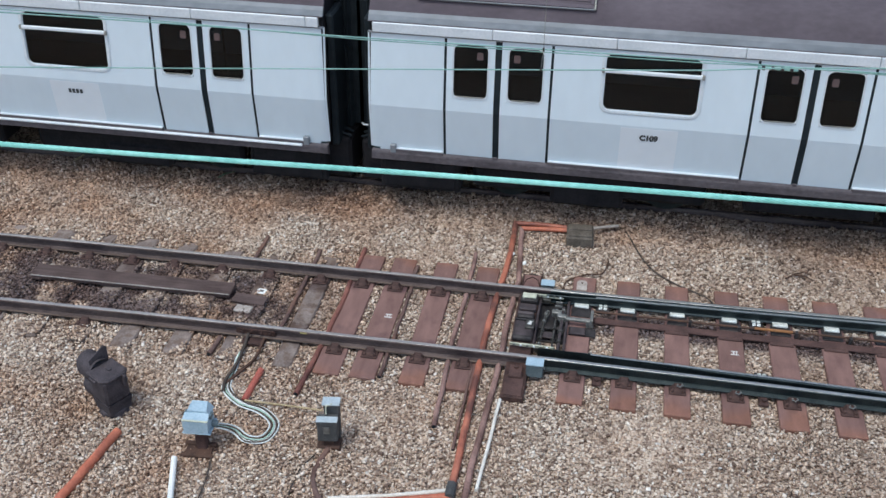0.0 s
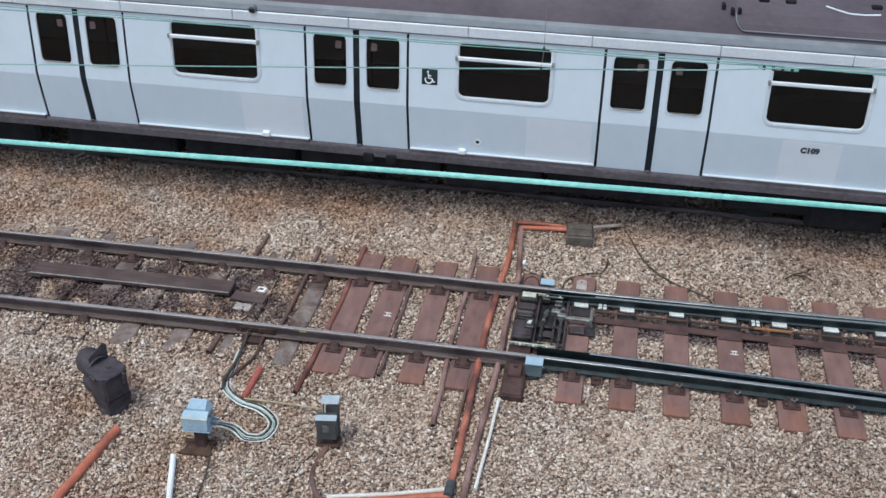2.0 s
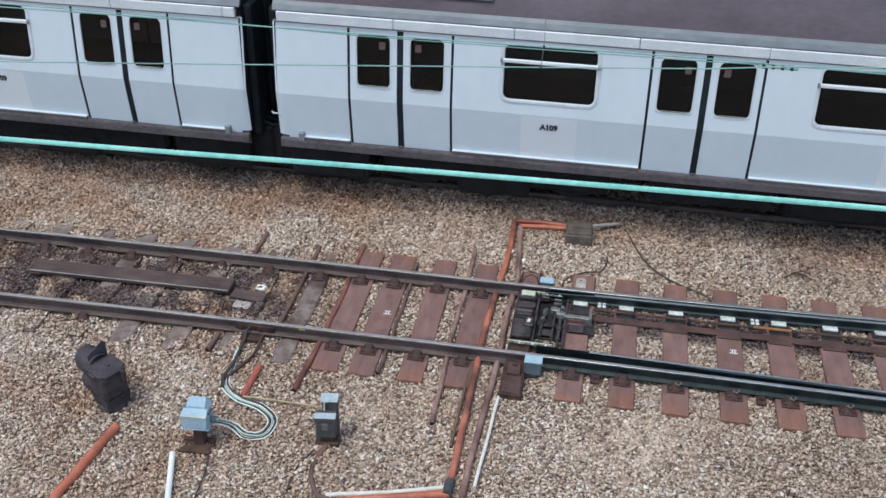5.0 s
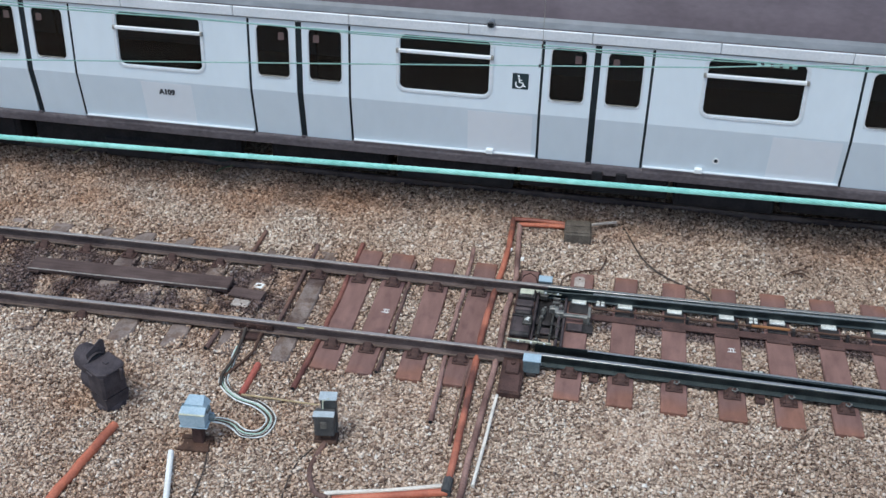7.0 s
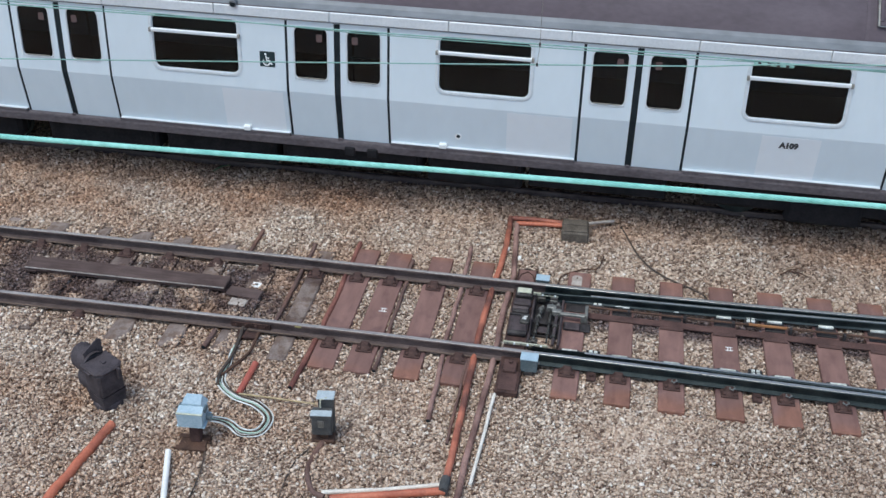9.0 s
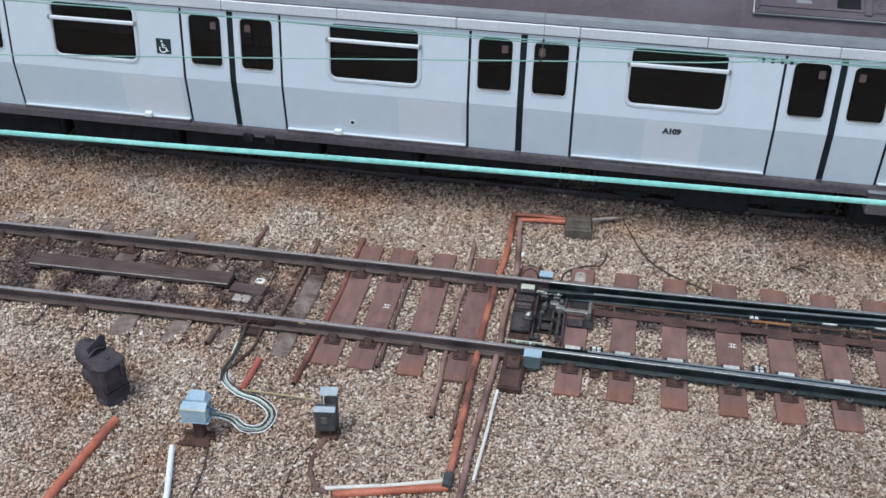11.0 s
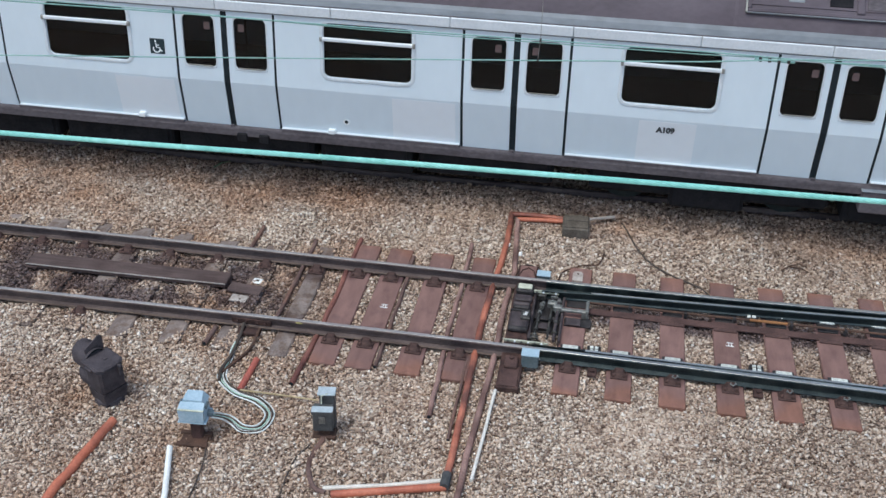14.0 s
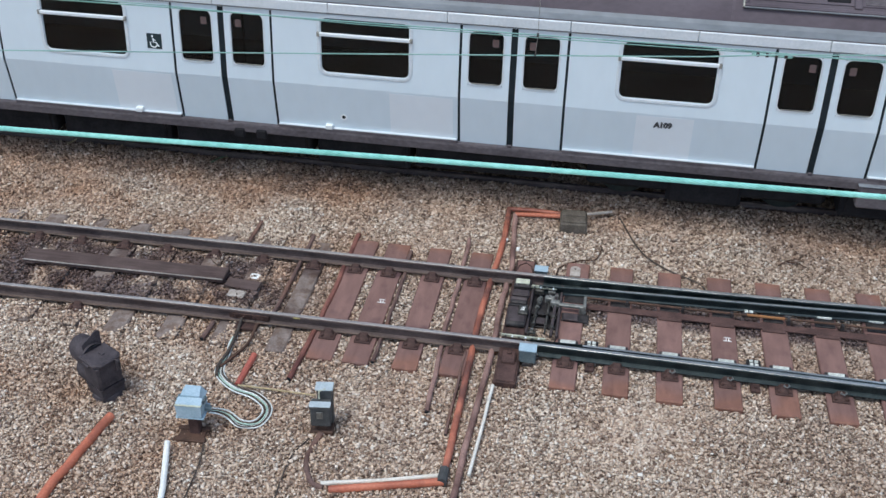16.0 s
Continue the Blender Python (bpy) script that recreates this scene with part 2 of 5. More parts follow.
M_BLUEBOX = surface("pale_blue_box_and_lit_lid", (0.29, 0.40, 0.47), (0.43, 0.535, 0.60), 0.5, scale=5, fine=50)
M_BLUEGREY = surface("blue_grey_painted_metal", (0.080, 0.110, 0.120), (0.145, 0.180, 0.190), 0.5, scale=6, fine=50)
# lid grey made much paler than the box, to paint the glare on top
M_GREYLID = surface("glare_grey_lid", (0.34, 0.39, 0.41), (0.50, 0.55, 0.57), 0.45, scale=5, fine=50)
M_GREYBOX = surface("grey_painted_metal", (0.056, 0.056, 0.056), (0.108, 0.107, 0.104), 0.6, scale=5, fine=60, spec=0.2)
M_ORANGE = surface("faded_orange_plastic", (0.40, 0.105, 0.055), (0.56, 0.185, 0.105), 0.55, scale=2.5, fine=40, bump=0.05)
weathered(M_ORANGE, (0.46, 0.50, 0.60), 0.46, 0.64, 1.8)
M_REDPIPE = surface("weathered_red_pipe", (0.15, 0.060, 0.047), (0.28, 0.120, 0.092), 0.7, scale=3, fine=40, spec=0.2)
weathered(M_REDPIPE, (0.55, 0.55, 0.6), 0.46, 0.66, 2.5)
M_BROWNPIPE = surface("rust_brown_pipe", (0.085, 0.05, 0.042), (0.18, 0.115, 0.098), 0.75, scale=3, fine=40, spec=0.2)
weathered(M_BROWNPIPE, (1.35, 1.2, 1.05), 0.5, 0.66, 1.6)
M_ORANGEDIRTY = surface("grimy_orange_plastic", (0.36, 0.105, 0.060), (0.50, 0.18, 0.11), 0.6, scale=2.5, fine=40, bump=0.05)
weathered(M_ORANGEDIRTY, (0.33, 0.38, 0.46), 0.44, 0.60, 1.5)
M_PINKPIPE = surface("dusty_pink_pipe", (0.20, 0.115, 0.095), (0.36, 0.225, 0.19), 0.75, scale=3, fine=40, spec=0.2)
weathered(M_PINKPIPE, (0.45, 0.42, 0.42), 0.48, 0.64, 1.6)
M_WHITE = surface("white_plastic_trim", (0.74, 0.73, 0.69), (0.88, 0.87, 0.83), 0.5, scale=3, fine=40)
M_STRIP = surface("yellowed_white_plastic", (0.60, 0.545, 0.465), (0.80, 0.75, 0.67), 0.55, scale=4, fine=40)
M_LID = surface("brown_bearer_lid", (0.055, 0.032, 0.028), (0.12, 0.068, 0.058), 0.75, scale=4, fine=50, spec=0.2)
M_REDSTUB = surface("faded_red_plastic", (0.30, 0.070, 0.050), (0.44, 0.125, 0.085), 0.55, scale=3, fine=40)
M_CABLE = surface("pale_cable_sheath", (0.60, 0.62, 0.59), (0.82, 0.84, 0.81), 0.45, scale=6, fine=30)
M_DARKCABLE = surface("dark_cable", (0.035, 0.026, 0.02), (0.09, 0.065, 0.05), 0.7)
M_SIGNAL = surface("sooty_black_enamel", (0.036, 0.030, 0.033), (0.088, 0.073, 0.078), 0.75, scale=6, fine=60, spec=0.2)
M_PIT = surface("mossy_concrete_cover", (0.072, 0.060, 0.048), (0.165, 0.138, 0.112), 0.9, scale=6, fine=60, spec=0.2)
M_PLANK = surface("dark_weathered_board", (0.064, 0.044, 0.040), (0.132, 0.092, 0.083), 0.8, scale=2.5, fine=40, streak=(1, 8, 8), spec=0.2)
weathered(M_PLANK, (0.75, 0.72, 0.72), 0.48, 0.64, 2.0)
M_BAMBOO = surface("dry_bamboo", (0.34, 0.25, 0.13), (0.5, 0.4, 0.24), 0.7, scale=6)
M_PATINA = surface("green_copper_patina", (0.20, 0.52, 0.44), (0.36, 0.72, 0.64), 0.5, 0.0, scale=4, fine=40, bump=0.05)
M_WIRE = surface("thin_copper_patina", (0.15, 0.29, 0.26), (0.28, 0.45, 0.40), 0.5, 0.0, scale=4, fine=40, bump=0.05)
M_BODY = surface("silver_grey_coach_paint", (0.592, 0.656, 0.697), (0.684, 0.752, 0.797), 0.34, 0.0, scale=0.7, fine=5, bump=0.01, streak=(1.2, 1, 0.6), spread=1.3)
M_TRIM = surface("pale_coach_trim", (0.60, 0.63, 0.65), (0.73, 0.75, 0.77), 0.4, 0.0, scale=2, fine=25, bump=0.03)
M_RIM = surface("window_surround_paint", (0.555, 0.592, 0.62), (0.655, 0.69, 0.715), 0.4, 0.0, scale=2, fine=25, bump=0.03)
M_COVE = surface("grey_cantrail", (0.15, 0.162, 0.175), (0.225, 0.238, 0.255), 0.5, scale=1.5, fine=9, bump=0.05, streak=(0.5, 1, 1))
M_ROOF = surface("dusty_maroon_roof", (0.070, 0.053, 0.062), (0.122, 0.097, 0.112), 0.75, scale=1.3, fine=14, bump=0.1, streak=(0.6, 1.5, 1), spread=0.8)
weathered(M_ROOF, (0.80, 0.77, 0.79), 0.46, 0.64, 0.9)
M_SOLE = surface("brown_dusted_solebar", (0.075, 0.063, 0.068), (0.135, 0.116, 0.122), 0.75, scale=2, fine=25, streak=(0.6, 1, 1), spec=0.2)
M_UNDER = surface("dark_underframe", (0.008, 0.008, 0.010), (0.022, 0.020, 0.022), 0.85, scale=4, fine=30, spec=0.2)
M_RUBBER = surface("black_rubber", (0.009, 0.013, 0.016), (0.020, 0.026, 0.030), 0.75, scale=6, fine=60, spec=0.2)
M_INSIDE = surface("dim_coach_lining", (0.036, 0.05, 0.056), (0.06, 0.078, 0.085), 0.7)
M_SIGN = surface("dark_teal_sticker", (0.005, 0.020, 0.027), (0.010, 0.030, 0.038), 0.4, bump=0.0)
M_INK = surface("dark_lettering", (0.03, 0.035, 0.04), (0.07, 0.075, 0.08), 0.5, bump=0.0)
M_NOTICE = surface("faded_notice", (0.075, 0.048, 0.046), (0.12, 0.08, 0.076), 0.6, bump=0.0)
M_STICKER = surface("white_print", (0.75, 0.78, 0.78), (0.85, 0.87, 0.87), 0.5, bump=0.0)


def glass_material():
    m = bpy.data.materials.new("tinted_glass")
    m.use_nodes = True
    b = m.node_tree.nodes["Principled BSDF"]
    b.inputs["Base Color"].default_value = (0.10, 0.155, 0.185, 1)
    b.inputs["Roughness"].default_value, b.inputs["IOR"].default_value = 0.04, 1.32
    b.inputs["Transmission Weight"].default_value = 1.0
    return m


M_GLASS = glass_material()


# ---- building blocks ----
class Build:
    """Gathers corners and faces of one mesh."""

    def __init__(self):
        self.v, self.f = [], []

    def add(self, vs, fs, m=None):
        o = len(self.v)
        self.v += [tuple(m @ Vector(p)) if m else tuple(p) for p in vs]
        self.f += [tuple(i + o for i in f) for f in fs]
        return self

    def box(self, x0, x1, y0, y1, z0, z1, c=0.004, m=None):
        """A box with chamfered edges."""
        c = min(c, (x1 - x0) * 0.3, (y1 - y0) * 0.3, (z1 - z0) * 0.3)
        lo, hi = (x0, y0, z0), (x1, y1, z1)
        vs, idx = [], {}
        for sx in (0, 1):
            for sy in (0, 1):
                for sz in (0, 1):
                    s = (sx, sy, sz)
                    for ax in range(3):
                        p = [(hi[k] - (c if k != ax else 0)) if s[k] else (lo[k] + (c if k != ax else 0)) for k in range(3)]
                        idx[s, ax] = len(vs)
                        vs.append(p)
        fs = []
        for ax in range(3):
            a, b = (ax + 1) % 3, (ax + 2) % 3
            for side in (0, 1):
                ring = []
                for u, w in ((0, 0), (1, 0), (1, 1), (0, 1)):
                    s = [0, 0, 0]
                    s[ax], s[a], s[b] = side, u, w
                    ring.append(idx[tuple(s), ax])
                fs.append(ring if side else ring[::-1])
        for ax in range(3):
            a, b = (ax + 1) % 3, (ax + 2) % 3
            for u in (0, 1):
                for w in (0, 1):
                    s0, s1 = [0, 0, 0], [0, 0, 0]
                    s0[a] = s1[a] = u
                    s0[b] = s1[b] = w
                    s1[ax] = 1
                    q = [idx[tuple(s0), a], idx[tuple(s1), a], idx[tuple(s1), b], idx[tuple(s0), b]]
                    fs.append(q if u != w else q[::-1])
        for s in [(i, j, k) for i in (0, 1) for j in (0, 1) for k in (0, 1)]:
            t = [idx[s, 0], idx[s, 1], idx[s, 2]]
            fs.append(t if sum(s) % 2 else t[::-1])
        return self.add(vs, fs, m)

    def tube(self, pts, r, n=8, cap=True):
        """A round rod along points; r may be one radius or one for each point."""
        pts = [Vector(p) for p in pts]
        rs = r if isinstance(r, (list, tuple)) else [r] * len(pts)
        vs, fs, up = [], [], None
        for i, p in enumerate(pts):
            d = (pts[min(i + 1, len(pts) - 1)] - pts[max(i - 1, 0)]).normalized()
            if up is None:
                up = Vector((0, 0, 1)) if abs(d.z) < 0.9 else Vector((0, 1, 0))
            s = d.cross(up).normalized()
            u = s.cross(d).normalized()
            up = u
            vs += [p + rs[i] * (math.cos(a) * s + math.sin(a) * u) for a in [2 * math.pi * k / n for k in range(n)]]
        for i in range(len(pts) - 1):
            for k in range(n):
                a, b = i * n + k, i * n + (k + 1) % n
                fs.append((a, b, b + n, a + n))
        if cap:
            fs += [tuple(range(n))[::-1], tuple(range(len(vs) - n, len(vs)))]
        return self.add(vs, fs)

    def sweep(self, profile, path):
        """A closed (y, z) outline carried along (x, y offset, z offset) points."""
        n, vs, fs = len(profile), [], []
        for x, oy, oz in path:
            vs += [(x, y + oy, z + oz) for y, z in profile]
        for i in range(len(path) - 1):
            for k in range(n):
                a, b = i * n + k, i * n + (k + 1) % n
                fs.append((a, b, b + n, a + n))
        fs += [tuple(range(n))[::-1], tuple(range(len(vs) - n, len(vs)))]
        return self.add(vs, fs)

    def mesh(self, name, mat, smooth=False):
        me = bpy.data.meshes.new(name)
        me.from_pydata(self.v, [], self.f)
        b = bmesh.new()
        b.from_mesh(me)
        bmesh.ops.recalc_face_normals(b, faces=b.faces)
        b.to_mesh(me)
        b.free()
        if mat:
            me.materials.append(mat)
        if smooth:
            me.shade_smooth()
            me.set_sharp_from_angle(angle=radians(35))
        return me


def part(name, shape, mat, parent=None, label="", smooth=False, at=None):
    ob = new(name, shape.mesh(name, mat, smooth) if isinstance(shape, Build) else shape)
    if parent:
        ob.parent = parent
    if at is not None:
        ob.matrix_basis = at
    return tagged(ob, label) if label else ob


def thing(name, label, category, at, group="", kind=""):
    ob = new(name)
    ob.empty_display_size = 0.2
    ob.matrix_basis = at
    return tagged(ob, label, category, group, kind)


def box_part(name, mat, parent, x0, x1, y0, y1, z0, z1, c=0.004, label=""):
    return part(name, Build().box(x0, x1, y0, y1, z0, z1, c), mat, parent, label)


# ---- plan ----
def plan(x, y):
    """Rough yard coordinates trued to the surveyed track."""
    return (0.9816 * x + -0.0036 * y + -0.0579 + -0.00071 * x * x + 0.00291 * x * y + -0.00004 * y * y,
            0.0016 * x + 0.9970 * y + 0.0092 + -0.00000 * x * x + -0.00072 * x * y + 0.00294 * y * y)


# ---- ground ----
GROUND = -0.235


def lift(y):
    """The bed climbs to the level of the running line under the train."""
    u = min(1.0, max(0.0, (y - 2.55) / 0.65))
    return 0.125 * u * u * (3 - 2 * u)


def ground():
    b = Build()
    n = 40
    xs = [-2000, -300, -60] + [-14 + 22 * i / n for i in range(n + 1)] + [60, 300, 2000]
    ys = [-2000, -300, -60] + [-8 + 18 * i / n for i in range(n + 1)] + [60, 300, 2000]
    vs = [(x, y, GROUND + lift(y) + (0.02 * noise.noise((x * 0.7, y * 0.7, 3)) if abs(x) < 20 and abs(y) < 20 else 0)) for y in ys for x in xs]
    w = len(xs)
    b.add(vs, [(j * w + i, j * w + i + 1, (j + 1) * w + i + 1, (j + 1) * w + i) for j in range(len(ys) - 1) for i in range(w - 1)])
    ob = part("ground", b, M_DUST, smooth=True)
    tagged(ob, "brown gritty bed of a railway yard under ballast", "ground", kind="structure")


ground()

# ---- sleepers ----
# x of the middle, width, kind: t timber bearer, c concrete
SLEEPERS = [(-9.46 - 0.68 * k, 0.3, "c") for k in range(1, 14)] + [(-9.46, 0.3, "c"), (-8.75, 0.3, "c"), (-8.05, 0.3, "c"), (-7.39, 0.3, "c"), (-6.72, 0.3, "c"), (-6.07, 0.28, "c"), (-5.34, 0.27, "c"), (-4.61, 0.29, "c"), (-3.86, 0.255, "c"),
            (-3.25, 0.34, "t"), (-2.77, 0.34, "t"), (-2.14, 0.32, "t"), (-1.53, 0.32, "t"), (-0.13, 0.32, "t"), (0.51, 0.32, "t"),
            (1.18, 0.32, "t"), (1.885, 0.33, "t"), (2.565, 0.34, "t"), (3.245, 0.33, "t"), (3.92, 0.33, "t"), (4.60, 0.33, "t"), (5.28, 0.33, "t")] + [(5.28 + 0.68 * k, 0.33, "t") for k in range(1, 14)]
SLEEPERS = [(plan(x, 0)[0] if -9 < x < 5 else x - 0.09 if x > 0 else x + 0.02, w, k) for x, w, k in SLEEPERS]
S_TOP = -0.172


def near_y(x):
    x = max(-11, min(9, x))
    return -0.722 - 0.0017 * (x + 1.6) ** 2


def far_y(x):
    x = max(-11, min(9, x))
    return 0.772 - 0.0016 * (x + 3) ** 2 if x < -3 else 0.772 + (0.0043 * (x + 2.0) ** 2 * 0.75 if x > -2 else 0)


def sleeper_spans(kind):
    return (-1.31, 1.42) if kind == "t" else (-1.25, 1.28)


def chair(outer):
    """A cast rail chair with its bolts; it lies on the outer side of the rail foot."""
    b = Build().box(-0.105, 0.105, -0.02, 0.135, 0, 0.022, 0.010)
    b.add([(-0.085, 0.0, 0.018), (0.085, 0.0, 0.018), (0.075, 0.10, 0.018), (-0.075, 0.10, 0.018), (-0.045, 0.0, 0.082), (0.045, 0.0, 0.082), (0.035, 0.045, 0.066), (-0.035, 0.045, 0.066)],
          [(3, 2, 1, 0), (0, 1, 5, 4), (1, 2, 6, 5), (2, 3, 7, 6), (3, 0, 4, 7), (4, 5, 6, 7)])
    for sx in (-1, 1):
        b.tube([(sx * 0.066, 0.088, 0.018), (sx * 0.066, 0.088, 0.044), (sx * 0.066, 0.088, 0.056)], [0.027, 0.024, 0.014], 8)
    return b


def sleepers():
    mesh_t = Build().box(-0.16, 0.16, -1.365, 1.365, -0.16, 0, 0.012).mesh("timber_sleeper", M_TIMBER)
    cb = Build()
    cb.box(-0.145, 0.145, -1.265, 1.265, -0.16, 0, 0.02)
    mesh_c = cb.mesh("concrete_sleeper", M_CONCRETE)
    chair_me = chair(1).mesh("rail_chair", M_CHAIR)
    plate_me = Build().box(-0.098, 0.098, -0.05, 0.05, 0, 0.03, 0.006).mesh("slide_plate", M_SLIDE)
    clip_me = Build().tube([(-0.03, 0.0, 0.075), (-0.035, 0.05, 0.10), (0.0, 0.085, 0.095), (0.03, 0.05, 0.085), (0.02, 0.02, 0.08)], 0.010, 6).mesh("spring_clip", M_STEEL)
    bed_me = Build().box(-0.13, 0.13, -0.15, 0.15, 0, 0.022, 0.006).mesh("chair_base", M_BLACK)
    for i, (x, w, k) in enumerate(SLEEPERS):
        a, b = sleeper_spans(k)
        t = k == "t"
        ob = new("sleeper", mesh_t if t else mesh_c)
        ob.matrix_basis = pose(x, (a + b) / 2, S_TOP - (0 if t else 0.012), 0, 0, random.uniform(-0.8, 0.8)) @ Matrix.Diagonal((w / (0.32 if t else 0.29), 1, 1, 1))
        tagged(ob, "red-brown painted timber turnout bearer in ballast" if t else "dusty grey concrete sleeper half buried in ballast", "railway sleeper", "timber bearers" if t else "concrete sleepers")
        inv = Matrix.Diagonal(((0.32 if t else 0.29) / w, 1, 1, 1))
        mid = (a + b) / 2
        for side, ry in ((-1, near_y(x)), (1, far_y(x))):
            m = pose(0, ry - mid + side * 0.075, 0.001, 0, 0, 180 if side < 0 else 0)
            if t or random.random() < 0.4:
                c = part("rail_chair", chair_me, None, ob, at=inv @ m)
                if t and side < 0 and x > 1:
                    part("spring_clip", clip_me, None, c, "pale spring clip", at=pose(-0.02, 0, 0))
            if not (t and x > -0.4):
                part("inner_chair", chair_me, None, ob, at=inv @ pose(0, ry - mid - side * 0.075, 0.001, 0, 0, 0 if side < 0 else 180))
            else:
                part("chair_base", bed_me, None, ob, at=inv @ pose(0, ry - mid - side * 0.19, 0.001))
                part("slide_plate", plate_me, None, ob, "worn slide plate with sky shine in its pale colour", at=inv @ pose(0, ry - mid - side * (0.118 + random.uniform(-0.012, 0.006) if side > 0 else 0.255), 0.022))


sleepers()


# ---- rails ----
RAIL = [(-0.066, -0.150), (0.066, -0.150), (0.066, -0.140), (0.012, -0.118), (0.009, -0.048), (0.033, -0.036), (0.035, -0.010), (0.027, -0.001),
        (-0.027, -0.001), (-0.035, -0.010), (-0.033, -0.036), (-0.009, -0.048), (-0.012, -0.118), (-0.066, -0.140)]


def rail(fy, label, joint=None, greased=True):
    t = thing("rail", label, "rail", pose(0, 0, 0), "running rails")
    xs = [-60, -30, -16] + [-12 + 0.5 * i for i in range(41)] + [10, 14, 20, 30, 60]
    cl = lambda x: max(-11, min(9, x))
    cut = -0.62
    left, right = [x for x in xs if x < cut] + [cut], [cut] + [x for x in xs if x > cut]
    part("rail_web", Build().sweep(RAIL, [(x, fy(cl(x)), 0) for x in left]), M_RAILRUST, t, "rust-dulled rail side")
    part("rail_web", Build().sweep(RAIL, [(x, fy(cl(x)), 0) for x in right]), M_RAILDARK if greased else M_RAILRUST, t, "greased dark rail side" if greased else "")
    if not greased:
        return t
    part("rail_foot", Build().sweep([(-0.070, -0.151), (0.070, -0.151), (0.070, -0.139), (0.030, -0.128), (-0.030, -0.128), (-0.070, -0.139)], [(x, fy(cl(x)), 0) for x in left]), M_FOOT, t, "dusty brown rail foot")
    head = [(-0.026, -0.002), (0.028, -0.002), (0.024, 0.0012), (-0.021, 0.0012)]
    part("running_band", Build().sweep(head, [(x, fy(cl(x)), 0) for x in left]), M_BANDDULL, t, "dull worn running surface")
    part("running_band", Build().sweep(head, [(x, fy(cl(x)), 0) for x in right]), M_BAND, t, "bright worn running surface")
    if joint is not None:
        for s in (-1, 1):
            p = part("fishplate", Build().box(joint - 0.27, joint + 0.27, fy(joint) + s * 0.028 - 0.014, fy(joint) + s * 0.028 + 0.018, -0.13, -0.042, 0.008), M_CHAIR, t)
            for k in (-0.19, -0.07, 0.07, 0.19):
                y = fy(joint) + s * 0.04
                part("bolt", Build().tube([(joint + k, y, -0.085), (joint + k, y + s * 0.03, -0.085)], 0.018, 6), M_CHAIR, p)
        part("joint_plate", Build().box(joint - 0.16, joint + 0.14, fy(joint) - 0.20, fy(joint) - 0.03, -0.20, -0.145, 0.012), M_CHAIR, t)
        part("paint_mark", Build().box(-3.73, -3.64, fy(-3.68) - 0.038, fy(-3.68) - 0.033, -0.032, -0.010, 0.002), M_YELLOW, t, "faded yellow paint mark")
    return t


rail(near_y, "worn steel running rail with a bolted joint", -4.33)
rail(far_y, "worn steel running rail with bright top")

# rails of the train's own line; their shade is put in as dull brown with no bright band
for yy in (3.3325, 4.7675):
    rail(lambda x, yy=yy: yy, "rusty steel running rail kept dull for the shade under the train", greased=False)

# ---- moving switch blades ----
HEEL = 8.5
BLADE = [(-0.030, -0.140), (0.050, -0.140), (0.050, -0.130), (0.010, -0.112), (0.008, -0.05), (0.031, -0.04), (0.032, -0.012), (0.024, -0.004), (-0.024, -0.004), (-0.032, -0.012), (-0.03, -0.04), (-0.010, -0.05), (-0.012, -0.112), (-0.030, -0.130)]


def blade(fy, side, label):
    """A tapered switch rail inside its stock rail; side: 1 for the far rail. Its origin is the heel."""
    hy = fy(HEEL) - side * 0.072
    t = thing("switch_blade", label, "switch blade", pose(HEEL, hy, 0), "switch blades")
    xs = [-0.67, -0.35, 0.0, 0.5, 1, 1.6, 2.2, 3, 4, 5, 6, 7, HEEL]
    rows, n = [], len(BLADE)
    vs, fs = [], []
    for x in xs:
        k = min(1, max(0.12, (x + 0.75) / 2.2))
        for y, z in BLADE:
            yy = y if y * side < 0 else y
            # the stock side is planed away toward the toe
            yy = max(-0.032, min(0.032 * k * 2 - 0.032, yy * side)) * side if abs(yy) <= 0.0501 else yy
            vs.append((x - HEEL, fy(x) - side * 0.071 + yy - hy, z - (0.012 if x < -0.2 else 0)))
    for i in range(len(xs) - 1):
        for q in range(n):
            a, b = i * n + q, i * n + (q + 1) % n
            fs.append((a, b, b + n, a + n))
    fs += [tuple(range(n))[::-1], tuple(range(len(vs) - n, len(vs)))]
    part("blade_rail", Build().add(vs, fs), M_RAILDARK, t)
    bx = [x for x in xs if x > -0.2]
    part("running_band", Build().sweep([(-0.016, -0.006), (0.016, -0.006), (0.013, -0.0015), (-0.013, -0.0015)], [(x - HEEL, fy(x) - side * (0.071 + 0.008) - hy, 0) for x in bx]), M_BAND, t, "bright worn top edge")
    x0, x1, y0 = (-0.96, -0.43, 0.69) if side > 0 else (-1.04, -0.47, -0.555)
    bar = part("insulating_bar", Build().box(x0 - HEEL, x1 - HEEL, y0 - hy - 0.011, y0 - hy + 0.011, -0.078, -0.034, 0.006), M_CREAM, t, "cream insulating bar")
    for k in range(6):
        x = x0 - HEEL + 0.06 + 0.085 * k
        part("bolt_head", Build().tube([(x, y0 - hy - 0.030, -0.05), (x, y0 - hy - 0.008, -0.05)], 0.014, 6), M_STICKER if k % 2 else M_STEEL, bar)
    part("toe_block", Build().box(-0.72 - HEEL, -0.60 - HEEL, y0 - hy - side * 0.02 - 0.03, y0 - hy - side * 0.02 + 0.03, -0.16, -0.078, 0.012), M_OILSTEEL, t)
    return t, hy


blade_far, FAR_H = blade(far_y, 1, "dark greased tapered switch blade against the far stock rail")
